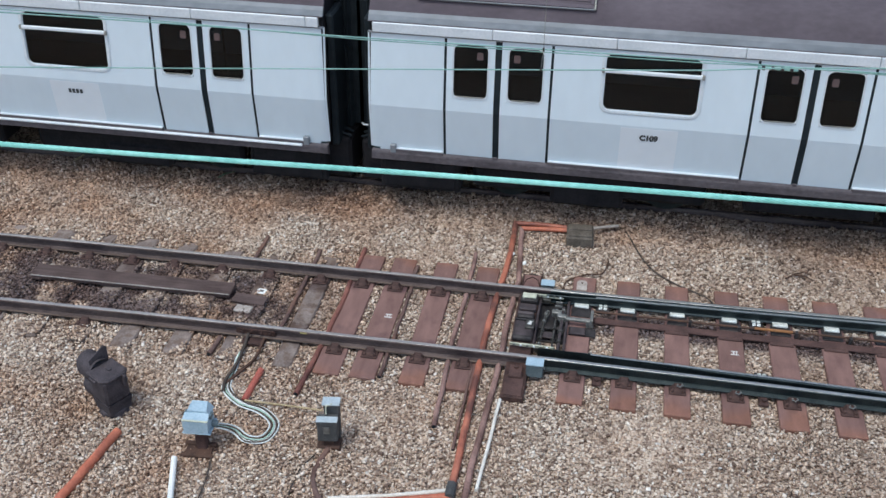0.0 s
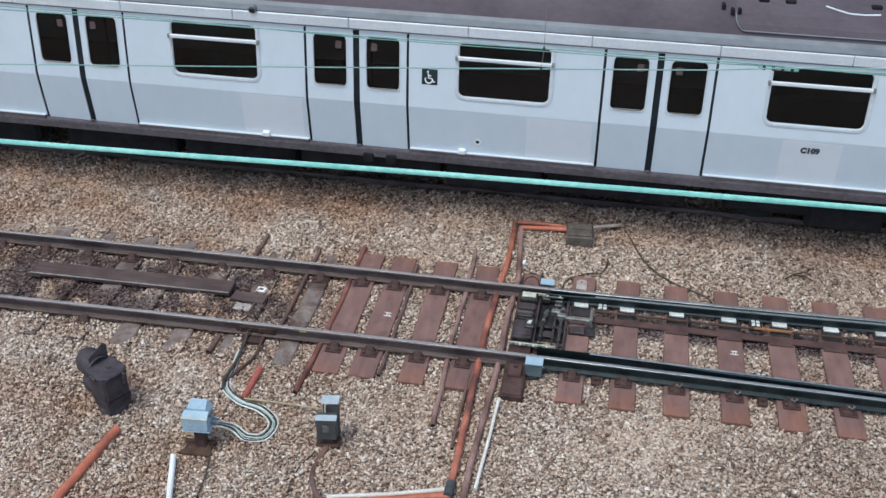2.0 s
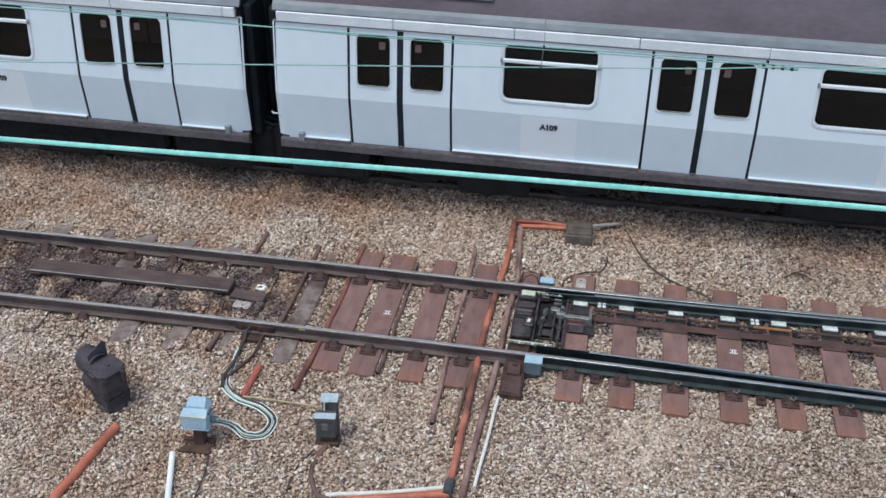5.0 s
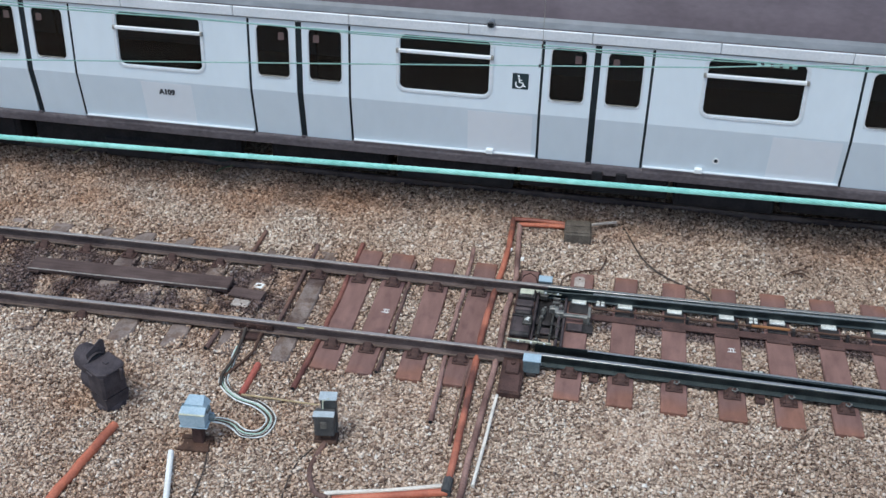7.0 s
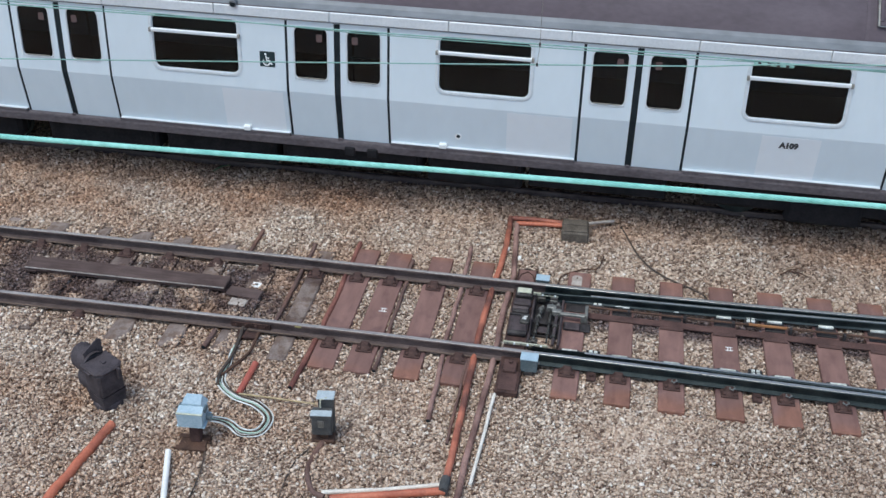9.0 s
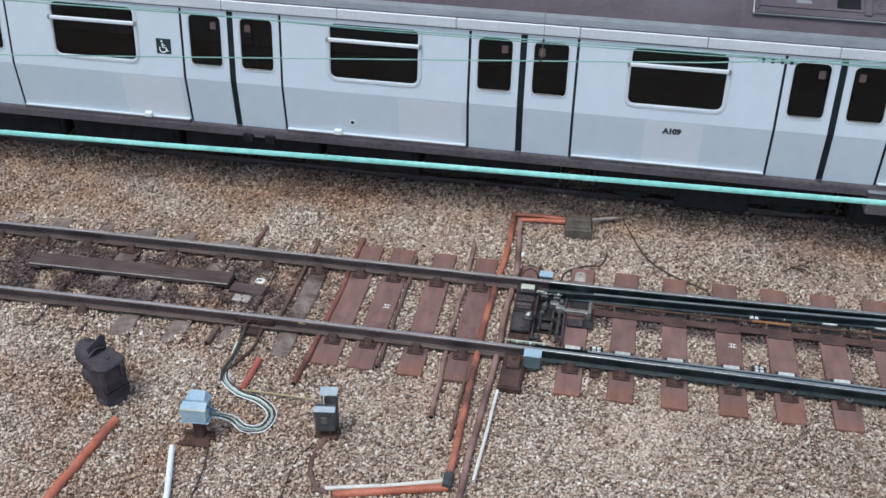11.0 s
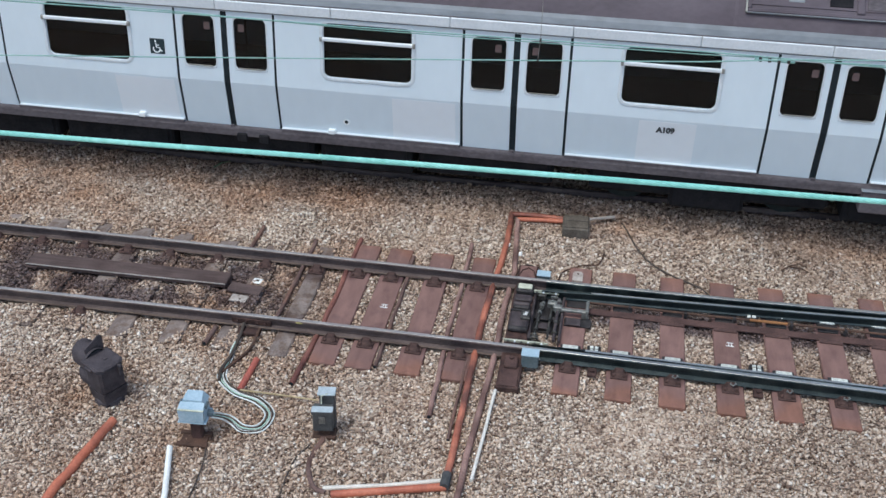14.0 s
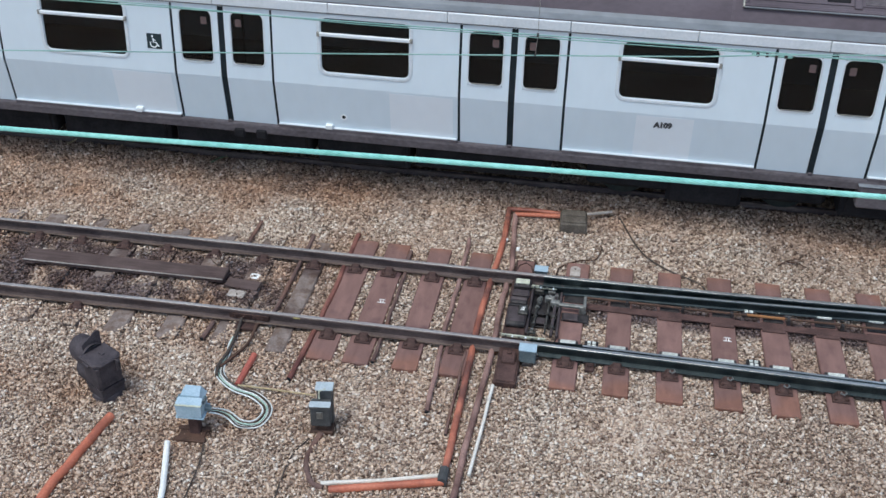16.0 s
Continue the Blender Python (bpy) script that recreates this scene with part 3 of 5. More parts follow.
blade_near, NEAR_H = blade(near_y, -1, "dark greased tapered switch blade inside the near stock rail")

# ---- train cars ----
PITCH, HALF = 4.29, 10.47
DOORS = [k * PITCH for k in (-2, -1, 0, 1, 2)]
WINS = [(k + 0.5) * PITCH for k in (-2, -1, 0, 1)]
SIDE = [(1.04, -1.475), (1.77, -1.55), (2.845, -1.440)]


def side_y(z):
    for (za, ya), (zb, yb) in zip(SIDE, SIDE[1:]):
        if z <= zb or zb == SIDE[-1][0]:
            return ya + (yb - ya) * (z - za) / (zb - za)


def panel(xs, zs, holes, dy=0.0, depth=0.03, flip=1):
    """A sheet that follows the coach side, with openings and edges of its own depth."""
    zs = sorted(set(list(zs) + [z for z, _ in SIDE if min(zs) < z < max(zs)] + [h[2] for h in holes] + [h[3] for h in holes]))
    xs = sorted(set(list(xs) + [h[0] for h in holes] + [h[1] for h in holes]))
    cell = {}
    for i in range(len(xs) - 1):
        for j in range(len(zs) - 1):
            cx, cz = (xs[i] + xs[i + 1]) / 2, (zs[j] + zs[j + 1]) / 2
            cell[i, j] = not any(h[0] < cx < h[1] and h[2] < cz < h[3] for h in holes)
    b, w = Build(), len(xs)
    vs = [(x, flip * (side_y(z) + dy), z) for z in zs for x in xs] + [(x, flip * (side_y(z) + dy + depth), z) for z in zs for x in xs]
    back = len(zs) * w
    fs = []
    for (i, j), on in cell.items():
        if not on:
            continue
        a = [j * w + i, j * w + i + 1, (j + 1) * w + i + 1, (j + 1) * w + i]
        fs.append(tuple(a))
        fs.append(tuple(back + q for q in a[::-1]))
        for (di, dj), (p, q) in (((0, -1), (0, 1)), ((1, 0), (1, 2)), ((0, 1), (2, 3)), ((-1, 0), (3, 0))):
            if not cell.get((i + di, j + dj), False):
                fs.append((a[q], a[p], back + a[p], back + a[q]))
    return b.add(vs, fs)


def rounded(w, h, r, n=5):
    out = []
    for cx, cz, a0 in ((w / 2 - r, h / 2 - r, 0), (-w / 2 + r, h / 2 - r, 90), (-w / 2 + r, -h / 2 + r, 180), (w / 2 - r, -h / 2 + r, 270)):
        out += [(cx + r * math.cos(radians(a0 + 90 * k / n)), cz + r * math.sin(radians(a0 + 90 * k / n))) for k in range(n + 1)]
    return out


def ring(w, h, r, t, proud, depth):
    """A rounded frame in the xz plane, facing -y, with rounded front."""
    a, m1, m2, c = rounded(w, h, r), rounded(w - t * 0.5, h - t * 0.5, r - t * 0.2), rounded(w - t * 1.6, h - t * 1.6, max(0.01, r - t * 0.7)), rounded(w - 2 * t, h - 2 * t, max(0.008, r - t))
    n = len(a)
    vs = [(x, depth, z) for x, z in a] + [(x, -proud * 0.6, z) for x, z in a] + [(x, -proud, z) for x, z in m1] + [(x, -proud, z) for x, z in m2] + [(x, depth, z) for x, z in c]
    fs = [(q * n + k, q * n + (k + 1) % n, (q + 1) * n + (k + 1) % n, (q + 1) * n + k) for q in range(4) for k in range(n)]
    return Build().add(vs, fs)


def pane(w, h, r):
    p = rounded(w, h, r)
    n = len(p)
    vs = [(x, 0, z) for x, z in p] + [(x, 0.006, z) for x, z in p]
    return Build().add(vs, [tuple(range(n)), tuple(range(n, 2 * n))[::-1]] + [(k, (k + 1) % n, n + (k + 1) % n, n + k) for k in range(n)])


TILT = -math.degrees(math.atan2(SIDE[2][1] - SIDE[1][1], SIDE[2][0] - SIDE[1][0]))


def on_side(x, z, out=0.0):
    tilt = TILT if z > 1.77 else -math.degrees(math.atan2(SIDE[1][1] - SIDE[0][1], SIDE[1][0] - SIDE[0][0]))
    return pose(x, side_y(z) - out, z, tilt, 0, 0)


def text_mesh(s, size):
    c = bpy.data.curves.new("writing", "FONT")
    c.body, c.size, c.align_x, c.align_y, c.extrude, c.offset = s, size, "CENTER", "CENTER", 0.001, 0.008
    ob = bpy.data.objects.new("writing", c)
    me = bpy.data.meshes.new_from_object(ob)
    bpy.data.objects.remove(ob)
    me.materials.clear()
    me.materials.append(M_INK)
    me.transform(pose(0, 0, 0, 90, 0, 0))
    return me


ROOF = [(-1.36, 3.135), (-1.29, 3.26), (-1.19, 3.38), (-1.03, 3.50), (-0.80, 3.60), (-0.45, 3.68), (0, 3.71)]


WHEELS = []


def car(name, label, number, isa_x, at, vents=(-1, 1), deck=False):
    t = thing(name, label, "train car", at @ Matrix.Diagonal((0.996, 1, 1, 1)), "cars of the train")
    holes = [(d - 0.775, d + 0.775, 1.0, 2.83) for d in DOORS] + [(w - 0.645, w + 0.645, 1.985, 2.775) for w in WINS]
    zs = [1.07, 2.845]
    part("body_side", panel([-HALF + 0.15, HALF - 0.15], zs, holes), M_BODY, t, "pale silver-grey painted side")
    part("far_side", panel([-HALF, HALF], zs, [], flip=-1), M_BODY, t)
    for w, a, b in ((WINS[0], -0.36, 0.44), (WINS[1], 0.36, 1.30), (WINS[2], 0.36, 1.30), (WINS[3], -0.36, 0.44)):
        part("access_panel", panel([w + a, w + b], [1.06, 1.74], [], dy=-0.002, depth=0.004), M_PANEL, t, "paler repainted panel")
    # roof, cantrail and gutter
    prof = ROOF + [(-y, z) for y, z in ROOF[-2::-1]]
    low = [(y * 0.97, z - 0.04) for y, z in prof[::-1]]
    part("roof", Build().sweep(prof + low, [(-HALF + 0.02, 0, 0), (HALF - 0.02, 0, 0)]), M_ROOF, t, "dusty maroon curved roof", smooth=True)
    for s in (-1, 1):
        part("cantrail", Build().sweep([(s * 1.445, 3.012), (s * 1.435, 3.03), (s * 1.40, 3.09), (s * 1.36, 3.137), (s * 1.32, 3.12), (s * 1.38, 3.012)], [(-HALF + 0.02, 0, 0), (HALF - 0.02, 0, 0)]), M_COVE, t, "grey curved cantrail")
        part("gutter_lip", Build().sweep([(s * 1.462, 3.008), (s * 1.466, 3.018), (s * 1.448, 3.020), (s * 1.436, 3.008)], [(-HALF + 0.02, 0, 0), (HALF - 0.02, 0, 0)]), M_SOLE, t)
    x = -HALF + 0.08
    while x < HALF - 0.12:
        e = min(x + PITCH / 2.5, HALF - 0.08)
        part("door_header", Build().box(x + 0.003, e - 0.003, -1.480, -1.41, 2.862, 3.008, 0.010), M_TRIM, t)
        x = e
    part("header_rail", Build().box(-HALF + 0.02, HALF - 0.02, -1.462, -1.40, 2.842, 2.864, 0.003), M_COVE, t)
    part("far_header", Build().box(-HALF + 0.02, HALF - 0.02, 1.40, 1.47, 2.842, 3.006, 0.006), M_TRIM, t)
    # ends and gangways
    for s in (-1, 1):
        xe = s * (HALF - 0.03)
        ys = [(-1.455, 1.05), (-1.53, 1.77), (-1.425, 2.86), (-1.35, 3.11)] + [(y * 0.96, z - 0.02) for y, z in ROOF]
        op = ys + [(-y, z) for y, z in ys[::-1]]
        part("end_wall", Build().sweep(op, [(min(xe, xe - s * 0.04), 0, 0), (max(xe, xe - s * 0.04), 0, 0)]), M_UNDER, t, "black end wall")
        g = part("gangway", Build().box(min(xe, xe + s * 0.22), max(xe, xe + s * 0.22), -0.75, 0.75, 0.95, 3.1, 0.04), M_RUBBER, t, "black rubber gangway")
        part("gangway_tunnel", Build().box(min(xe, xe + s * 0.40), max(xe, xe + s * 0.40), -0.70, 0.70, 1.0, 3.05, 0.03), M_RUBBER, t)
        for k in range(3):
            part("fold", Build().box(xe + s * (0.04 + 0.065 * k) - 0.012, xe + s * (0.04 + 0.065 * k) + 0.012, -0.79, 0.79, 0.91, 3.14, 0.01), M_RUBBER, g)
        us = [0, 0.25, 0.5, 0.75, 0.9, 1.0]
        zz = [1.055, 1.77, 2.845]
        bend = [(s * (HALF - 0.15 + 0.147 * u), side_y(z) + 0.032 * u ** 2.2, z) for z in zz for u in us]
        back = [(x - s * 0.004, y + 0.012, z) for x, y, z in bend]
        m, nb = len(us), len(bend)
        fs = [f for r in range(2) for k in range(m - 1) for f in ((r * m + k, r * m + k + 1, (r + 1) * m + k + 1, (r + 1) * m + k), tuple(nb + q for q in (r * m + k, (r + 1) * m + k, (r + 1) * m + k + 1, r * m + k + 1)))]
        fs += [(r * m + e, (r + 1) * m + e, nb + (r + 1) * m + e, nb + r * m + e) for r in range(2) for e in (0, m - 1)]
        fs += [(r * m + k, r * m + k + 1, nb + r * m + k + 1, nb + r * m + k) for r in (0, 2) for k in range(m - 1)]
        part("corner_sheet", Build().add(bend + back, fs), M_BODY, t, "rounded corner of the car side")
        part("end_step", Build().box(s * (HALF - 0.36) - 0.045, s * (HALF - 0.36) + 0.045, -1.545, -1.46, 1.0, 1.14, 0.012), M_COVE, t, "grey bracket step")
        for k in range(4):
            part("end_marking", Build().box(min(xe, xe + s * 0.008), max(xe, xe + s * 0.008), -1.22 + 0.07 * (k % 2), -1.18 + 0.07 * (k % 2), 1.36 + 0.12 * (k // 2), 1.385 + 0.12 * (k // 2), 0.001), M_TRIM, t)
        if s < 0:
            part("release_handle", Build().tube([(xe, -1.28, 1.30), (xe - 0.18, -1.28, 1.30), (xe - 0.20, -1.28, 1.33)], 0.013, 6), M_TRIM, t, "pale release handle")
        part("coupler", Build().box(min(xe, xe + s * 0.3), max(xe, xe + s * 0.3), -0.12, 0.12, 0.62, 0.9, 0.03), M_UNDER, t)
        for q in (-1.1, -0.95):
            part("jumper_cable", Build().tube([(xe, q, 1.25), (xe + s * 0.12, q, 1.05), (xe + s * 0.26, q, 1.0)], 0.022, 6), M_RUBBER, t)
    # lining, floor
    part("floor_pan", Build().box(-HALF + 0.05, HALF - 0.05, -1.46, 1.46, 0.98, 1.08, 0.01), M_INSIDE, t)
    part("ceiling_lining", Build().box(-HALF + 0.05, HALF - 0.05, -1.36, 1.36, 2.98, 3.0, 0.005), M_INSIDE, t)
    for d in DOORS:
        part("grab_pole", Build().tube([(d, -0.6, 1.08), (d, -0.6, 2.98)], 0.018, 6), M_STEEL, t)
    for w in WINS:
        part("bench_seat", Build().box(w - 1.2, w + 1.2, -1.38, -0.95, 1.42, 1.5, 0.03), M_STEEL, t)
    # doors
    leaf_me = {}
    for d in DOORS:
        for s in (-1, 1):
            key = s
            c = 0.392 * s
            if key not in leaf_me:
                leaf_me[key] = (panel([c - 0.345, c + 0.345], [1.025, 2.83], [(c - 0.245, c + 0.245, 1.975, 2.755)], dy=0.004, depth=0.03).mesh("door_leaf", M_BODY),
                                ring(0.53, 0.82, 0.105, 0.026, 0.004, 0.012).mesh("window_rim", M_RIM), pane(0.485, 0.78, 0.07).mesh("pane", M_GLASS),
                                Build().box(-0.045, 0.045, -0.002, 0.0, -0.055, 0.055, 0.0005).mesh("notice", M_NOTICE),
                                Build().box(-0.19, 0.19, -0.012, 0.0, -0.008, 0.008, 0.003).mesh("ledge", M_STEEL))
            lm, rm, pm, nm, dm = leaf_me[key]
            leaf = part("door_leaf", lm, None, t, at=pose(d, 0, 0))
            part("window_rim", rm, None, leaf, at=on_side(c, 2.365, -0.002))
            part("pane", pm, None, leaf, at=on_side(c, 2.365, -0.014))
            part("notice", nm, None, leaf, "small faded notice", at=on_side(c - s * 0.13, 2.60, -0.008))
            part("ledge", dm, None, leaf, at=on_side(c, 2.003, 0.002))
        for dx, hw in ((0, 0.044), (-0.757, 0.022), (0.757, 0.022)):
            part("door_seal", panel([d + dx - hw, d + dx + hw], [1.03, 2.835], [], dy=0.015, depth=0.02), M_RUBBER, t)
        part("threshold", Build().box(d - 0.77, d + 0.77, -1.53, -1.46, 0.995, 1.022, 0.004), M_SOLE, t)
        part("door_guide", Build().box(d - 0.03, d + 0.03, -1.53, -1.50, 1.022, 1.06, 0.004), M_SOLE, t)
    # windows
    rim = ring(1.405, 0.905, 0.15, 0.058, 0.012, 0.02).mesh("window_frame", M_RIM)
    gm = pane(1.33, 0.82, 0.09).mesh("pane", M_GLASS)
    bar = Build().box(-0.685, 0.685, -0.035, 0.01, -0.028, 0.028, 0.012).mesh("hopper_rail", M_TRIM)
    cat = Build().box(-0.02, 0.02, -0.042, 0.0, -0.034, 0.034, 0.008).mesh("end_stop", M_STEEL)
    for w in WINS:
        wf = part("window_frame", rim, None, t, "pale rounded window surround", at=on_side(w, 2.38))
        part("pane", gm, None, wf, at=pose(0, 0.016, 0))
        hb = part("hopper_rail", bar, None, wf, "pale bar below the hopper light", at=pose(0, -0.004, 0.165))
        for s in (-1, 1):
            part("end_stop", cat, None, hb, at=pose(s * 0.68, 0, 0))
    # lettering
    for w in (WINS[0], WINS[3]):
        if number:
            part("fleet_number", text_mesh(number, 0.115), None, t, "dark fleet number", at=on_side(w + (0.04 if w < 0 else 0.02), 1.585 if w < 0 else 1.605, 0.006))
        else:
            for k in range(4):
                part("lettering_bar", Build().box(-0.022, 0.022, -0.003, 0, -0.036, 0.036, 0.001), M_INK, t, at=on_side(w + 0.04 + (k - 1.5) * 0.062, 1.585, 0.005))
    # access sign
    sg = part("access_sign", Build().box(-0.115, 0.115, -0.003, 0, -0.115, 0.115, 0.001), M_SIGN, t, "dark square wheelchair sign", at=on_side(isa_x, 2.235, 0.001))
    sy = Build()
    circ = [(-0.012 + 0.052 * math.cos(a), -0.005, -0.04 + 0.052 * math.sin(a)) for a in [radians(150 + 230 * k / 14) for k in range(15)]]
    sy.tube(circ, 0.0095, 6)
    sy.tube([(-0.022, -0.005, 0.05), (-0.012, -0.005, -0.018), (0.035, -0.005, -0.022), (0.058, -0.005, -0.072), (0.076, -0.005, -0.066)], 0.0095, 6)
    sy.tube([(-0.018, -0.005, 0.02), (0.026, -0.005, 0.016)], 0.008, 6)
    sy.add([(-0.026 + 0.017 * math.cos(radians(36 * k)), -0.006, 0.076 + 0.017 * math.sin(radians(36 * k))) for k in range(10)], [tuple(range(10))])
    part("wheelchair_symbol", sy, M_STICKER, sg, "white wheelchair symbol")
    # small fittings along the sill and eaves
    hole = part("filler_recess", Build().tube([(0, 0.012, 0), (0, -0.006, 0)], 0.052, 14), M_STICKER, t, at=on_side(1.795, 1.262))
    part("filler_cap", Build().tube([(0, 0, 0.006), (0, -0.008, 0.006)], 0.028, 12), M_RUBBER, hole)
    for x in (1.57, -1.45):
        part("sill_bracket", Build().box(x - 0.055, x + 0.055, -1.555, -1.48, 1.06, 1.13, 0.008), M_STICKER, t, "small white bracket")
    sp = part("warning_horn", Build().tube([(-1.5, -1.38, 3.05), (-1.5, -1.47, 3.045), (-1.5, -1.51, 3.035)], [0.045, 0.05, 0.058], 12), M_COVE, t, "round grey horn under the eaves")
    # horn is solid; a black disc paints the dark of its bell
    part("horn_mouth", Build().tube([(-1.5, -1.50, 3.037), (-1.5, -1.512, 3.035)], 0.042, 12), M_RUBBER, sp)
    # sill strips at the foot of the side sheets
    edges = [-HALF + 0.36] + [v for d in DOORS for v in (d - 0.78, d + 0.78)] + [HALF - 0.36]
    for a, b in zip(edges[::2], edges[1::2]):
        part("sill_strip", Build().box(a, b, -1.527, -1.47, 1.063, 1.074, 0.003), M_RIM, t)
        part("sill_valance", Build().box(a, b, -1.537, -1.46, 1.020, 1.062, 0.004), M_SOLE, t)
    # underframe
    part("solebar", Build().sweep([(-1.535, 1.02), (-1.545, 0.99), (-1.545, 0.89), (-1.50, 0.88), (-1.44, 0.83), (-1.44, 1.02)], [(-HALF + 0.03, 0, 0), (HALF - 0.03, 0, 0)]), M_SOLE, t, "brown-dusted solebar")
    part("far_solebar", Build().sweep([(1.535, 1.02), (1.545, 0.83), (1.44, 0.83), (1.44, 1.02)], [(-HALF + 0.03, 0, 0), (HALF - 0.03, 0, 0)]), M_SOLE, t)
    for x0, x1, z0 in ((-4.9, -3.05, 0.42), (-2.9, -1.1, 0.36), (-1.0, 1.2, 0.44), (1.3, 2.75, 0.36), (2.85, 4.9, 0.42)):
        q = part("equipment_box", Build().box(x0, x1, -1.30, 1.2, z0, 0.83, 0.03), M_UNDER, t)
        part("box_lid", Build().box(x0 + 0.08, x1 - 0.08, -1.322, -1.29, z0 + 0.06, 0.78, 0.012), M_UNDER, q)
    # end boxes and gap panels are added, drawgear widened, to stop far-side light
    for s in (-1, 1):
        a, e = sorted((s * 9.12, s * 10.36))
        q = part("equipment_box", Build().box(a, e, -1.34, 1.25, 0.30, 0.83, 0.03), M_UNDER, t)
        part("box_lid", Build().box(a + 0.08, e - 0.08, -1.362, -1.33, 0.36, 0.78, 0.012), M_UNDER, q)
        part("drawgear", Build().box(*sorted((s * 10.30, s * 10.70)), -1.15, 1.15, 0.28, 0.98, 0.05), M_UNDER, t, "black drawgear between the cars")
        part("end_skirt", Build().box(*sorted((s * 10.44, s * 10.56)), -1.30, 1.30, 0.90, 3.0, 0.03), M_RUBBER, t)
    if not number:
        part("step_board", Build().box(-HALF + 0.5, HALF - 0.42, -1.578, -1.53, 0.988, 1.024, 0.010), M_TRIM, t, "pale step board along the sill")
    # unseen panel, added to keep light from coming under the train from behind
    part("far_skirt", Build().box(-HALF + 0.1, HALF - 0.1, 1.30, 1.40, 0.22, 0.83, 0.02), M_UNDER, t)
    for x0 in (0.15, 0.5):
        part("lifting_lug", Build().box(x0 - 0.08, x0 + 0.08, -1.575, -1.5, 0.80, 0.945, 0.015), M_UNDER, t)
    for bx in (-7.2, 7.2):
        bg = part("bogie", Build().box(bx - 1.75, bx + 1.75, -1.22, -0.98, 0.36, 0.76, 0.06), M_UNDER, t)
        part("spring_nest", Build().box(bx - 0.55, bx + 0.55, -1.26, -1.0, 0.2, 0.6, 0.06), M_UNDER, bg)
        part("far_frame", Build().box(bx - 1.7, bx + 1.7, 0.9, 1.02, 0.42, 0.68, 0.04), M_UNDER, bg)
        part("bolster", Build().box(bx - 0.25, bx + 0.25, -1.0, 1.0, 0.4, 0.75, 0.04), M_UNDER, bg)
        for wx in (-1.2, 1.2):
            ws = Build().tube([(0, -0.8, 0), (0, 0.8, 0)], 0.08, 10)
            for q in (-1, 1):
                ws.tube([(0, q * 0.66, 0), (0, q * 0.70, 0), (0, q * 0.705, 0), (0, q * 0.80, 0)], [0.45, 0.45, 0.42, 0.418], 28)
                for k in range(6):
                    a = radians(60 * k)
                    ws.tube([(0.25 * math.cos(a), q * 0.795, 0.25 * math.sin(a)), (0.25 * math.cos(a), q * 0.815, 0.25 * math.sin(a))], 0.03, 6)
            WHEELS.append((bx + wx, part("wheelset", ws, M_RAILDARK, bg, at=pose(bx + wx, 0, 0.463), smooth=True)))
            for q in (-1, 1):
                part("axle_box", Build().box(bx + wx - 0.14, bx + wx + 0.14, min(q * 0.86, q * 1.1), max(q * 0.86, q * 1.1), 0.3, 0.56, 0.03), M_UNDER, bg)
    if number == "A109":
        q = part("side_locker", Build().box(9.27, 10.36, -1.61, -1.30, 0.62, 0.965, 0.02), M_SOLE, t, "grey locker beside the solebar")
        part("locker_lid", Build().box(9.25, 10.38, -1.62, -1.42, 0.965, 0.985, 0.006), M_COVE, q)
    # roof ventilation pods
    for s in vents:
        x0, x1 = sorted((s * 7.30, s * 9.79))
        m = pose((x0 + x1) / 2, -1.075, 3.463, 41, 0, 0)
        L = (x1 - x0) / 2
        v = part("roof_vent", Build().box(-L, L, -0.25, 0.34, -0.10, 0.022, 0.02), M_ROOF, t, "maroon framed roof vent", at=m)
        part("vent_frame", Build().box(-L + 0.02, L - 0.02, -0.245, -0.19, 0.015, 0.055, 0.01).box(-L + 0.02, L - 0.02, 0.27, 0.33, 0.015, 0.055, 0.01).box(-L + 0.02, -L + 0.07, -0.19, 0.27, 0.015, 0.055, 0.01).box(L - 0.07, L - 0.02, -0.19, 0.27, 0.015, 0.055, 0.01), M_ROOF, v)
        part("vent_lip", Build().box(-L + 0.01, L - 0.01, -0.262, -0.247, 0.022, 0.050, 0.004), M_COVE, v, "worn pale lip")
        part("end_lip", Build().box(*sorted((s * (-L - 0.008), s * (-L + 0.018))), -0.26, 0.33, 0.022, 0.058, 0.004), M_STEEL, v, "worn pale edge")
        part("vent_plate", Build().box(-L + 0.07, L - 0.07, -0.13, 0.27, 0.020, 0.036, 0.006), M_ROOF, v)
        part("divider", Build().box(*sorted((s * 0.14 * L, s * 0.22 * L)), -0.18, 0.27, 0.026, 0.062, 0.01), M_ROOF, v)
        part("louvre", Build().box(*sorted((s * 0.25 * L, s * 0.93 * L)), -0.11, 0.26, 0.030, 0.044, 0.008), M_SOLE, v, "dark maroon louvre panel")
        # near-black plate paints the shade inside the vent opening
        part("grille", Build().box(*sorted((s * -0.14 * L, s * 0.10 * L)), -0.09, 0.2, 0.033, 0.048, 0.01), M_UNDER, v, "black plate for the shaded grille opening")
        part("maker_plate", Build().box(*sorted((s * -0.56 * L, s * -0.40 * L)), -0.06, -0.01, 0.033, 0.041, 0.003), M_COVE, v, "small pale plate")
        if s > 0 and deck:
            # raised cover sheet round the vent, with rounded lower corners
            def over(y):
                for (ya, za), (yb, zb) in zip(ROOF, ROOF[1:]):
                    if ya <= y <= yb:
                        return za + (zb - za) * (y - ya) / (yb - ya)
            rim_pts = []
            for cx, cy, a0 in ((5.34, -1.22, 180), (9.74, -1.22, 270)):
                for k in range(7):
                    q = radians(a0 + 15 * k)
                    rim_pts.append((cx + 0.14 * math.cos(q), cy + 0.115 * math.sin(q)))
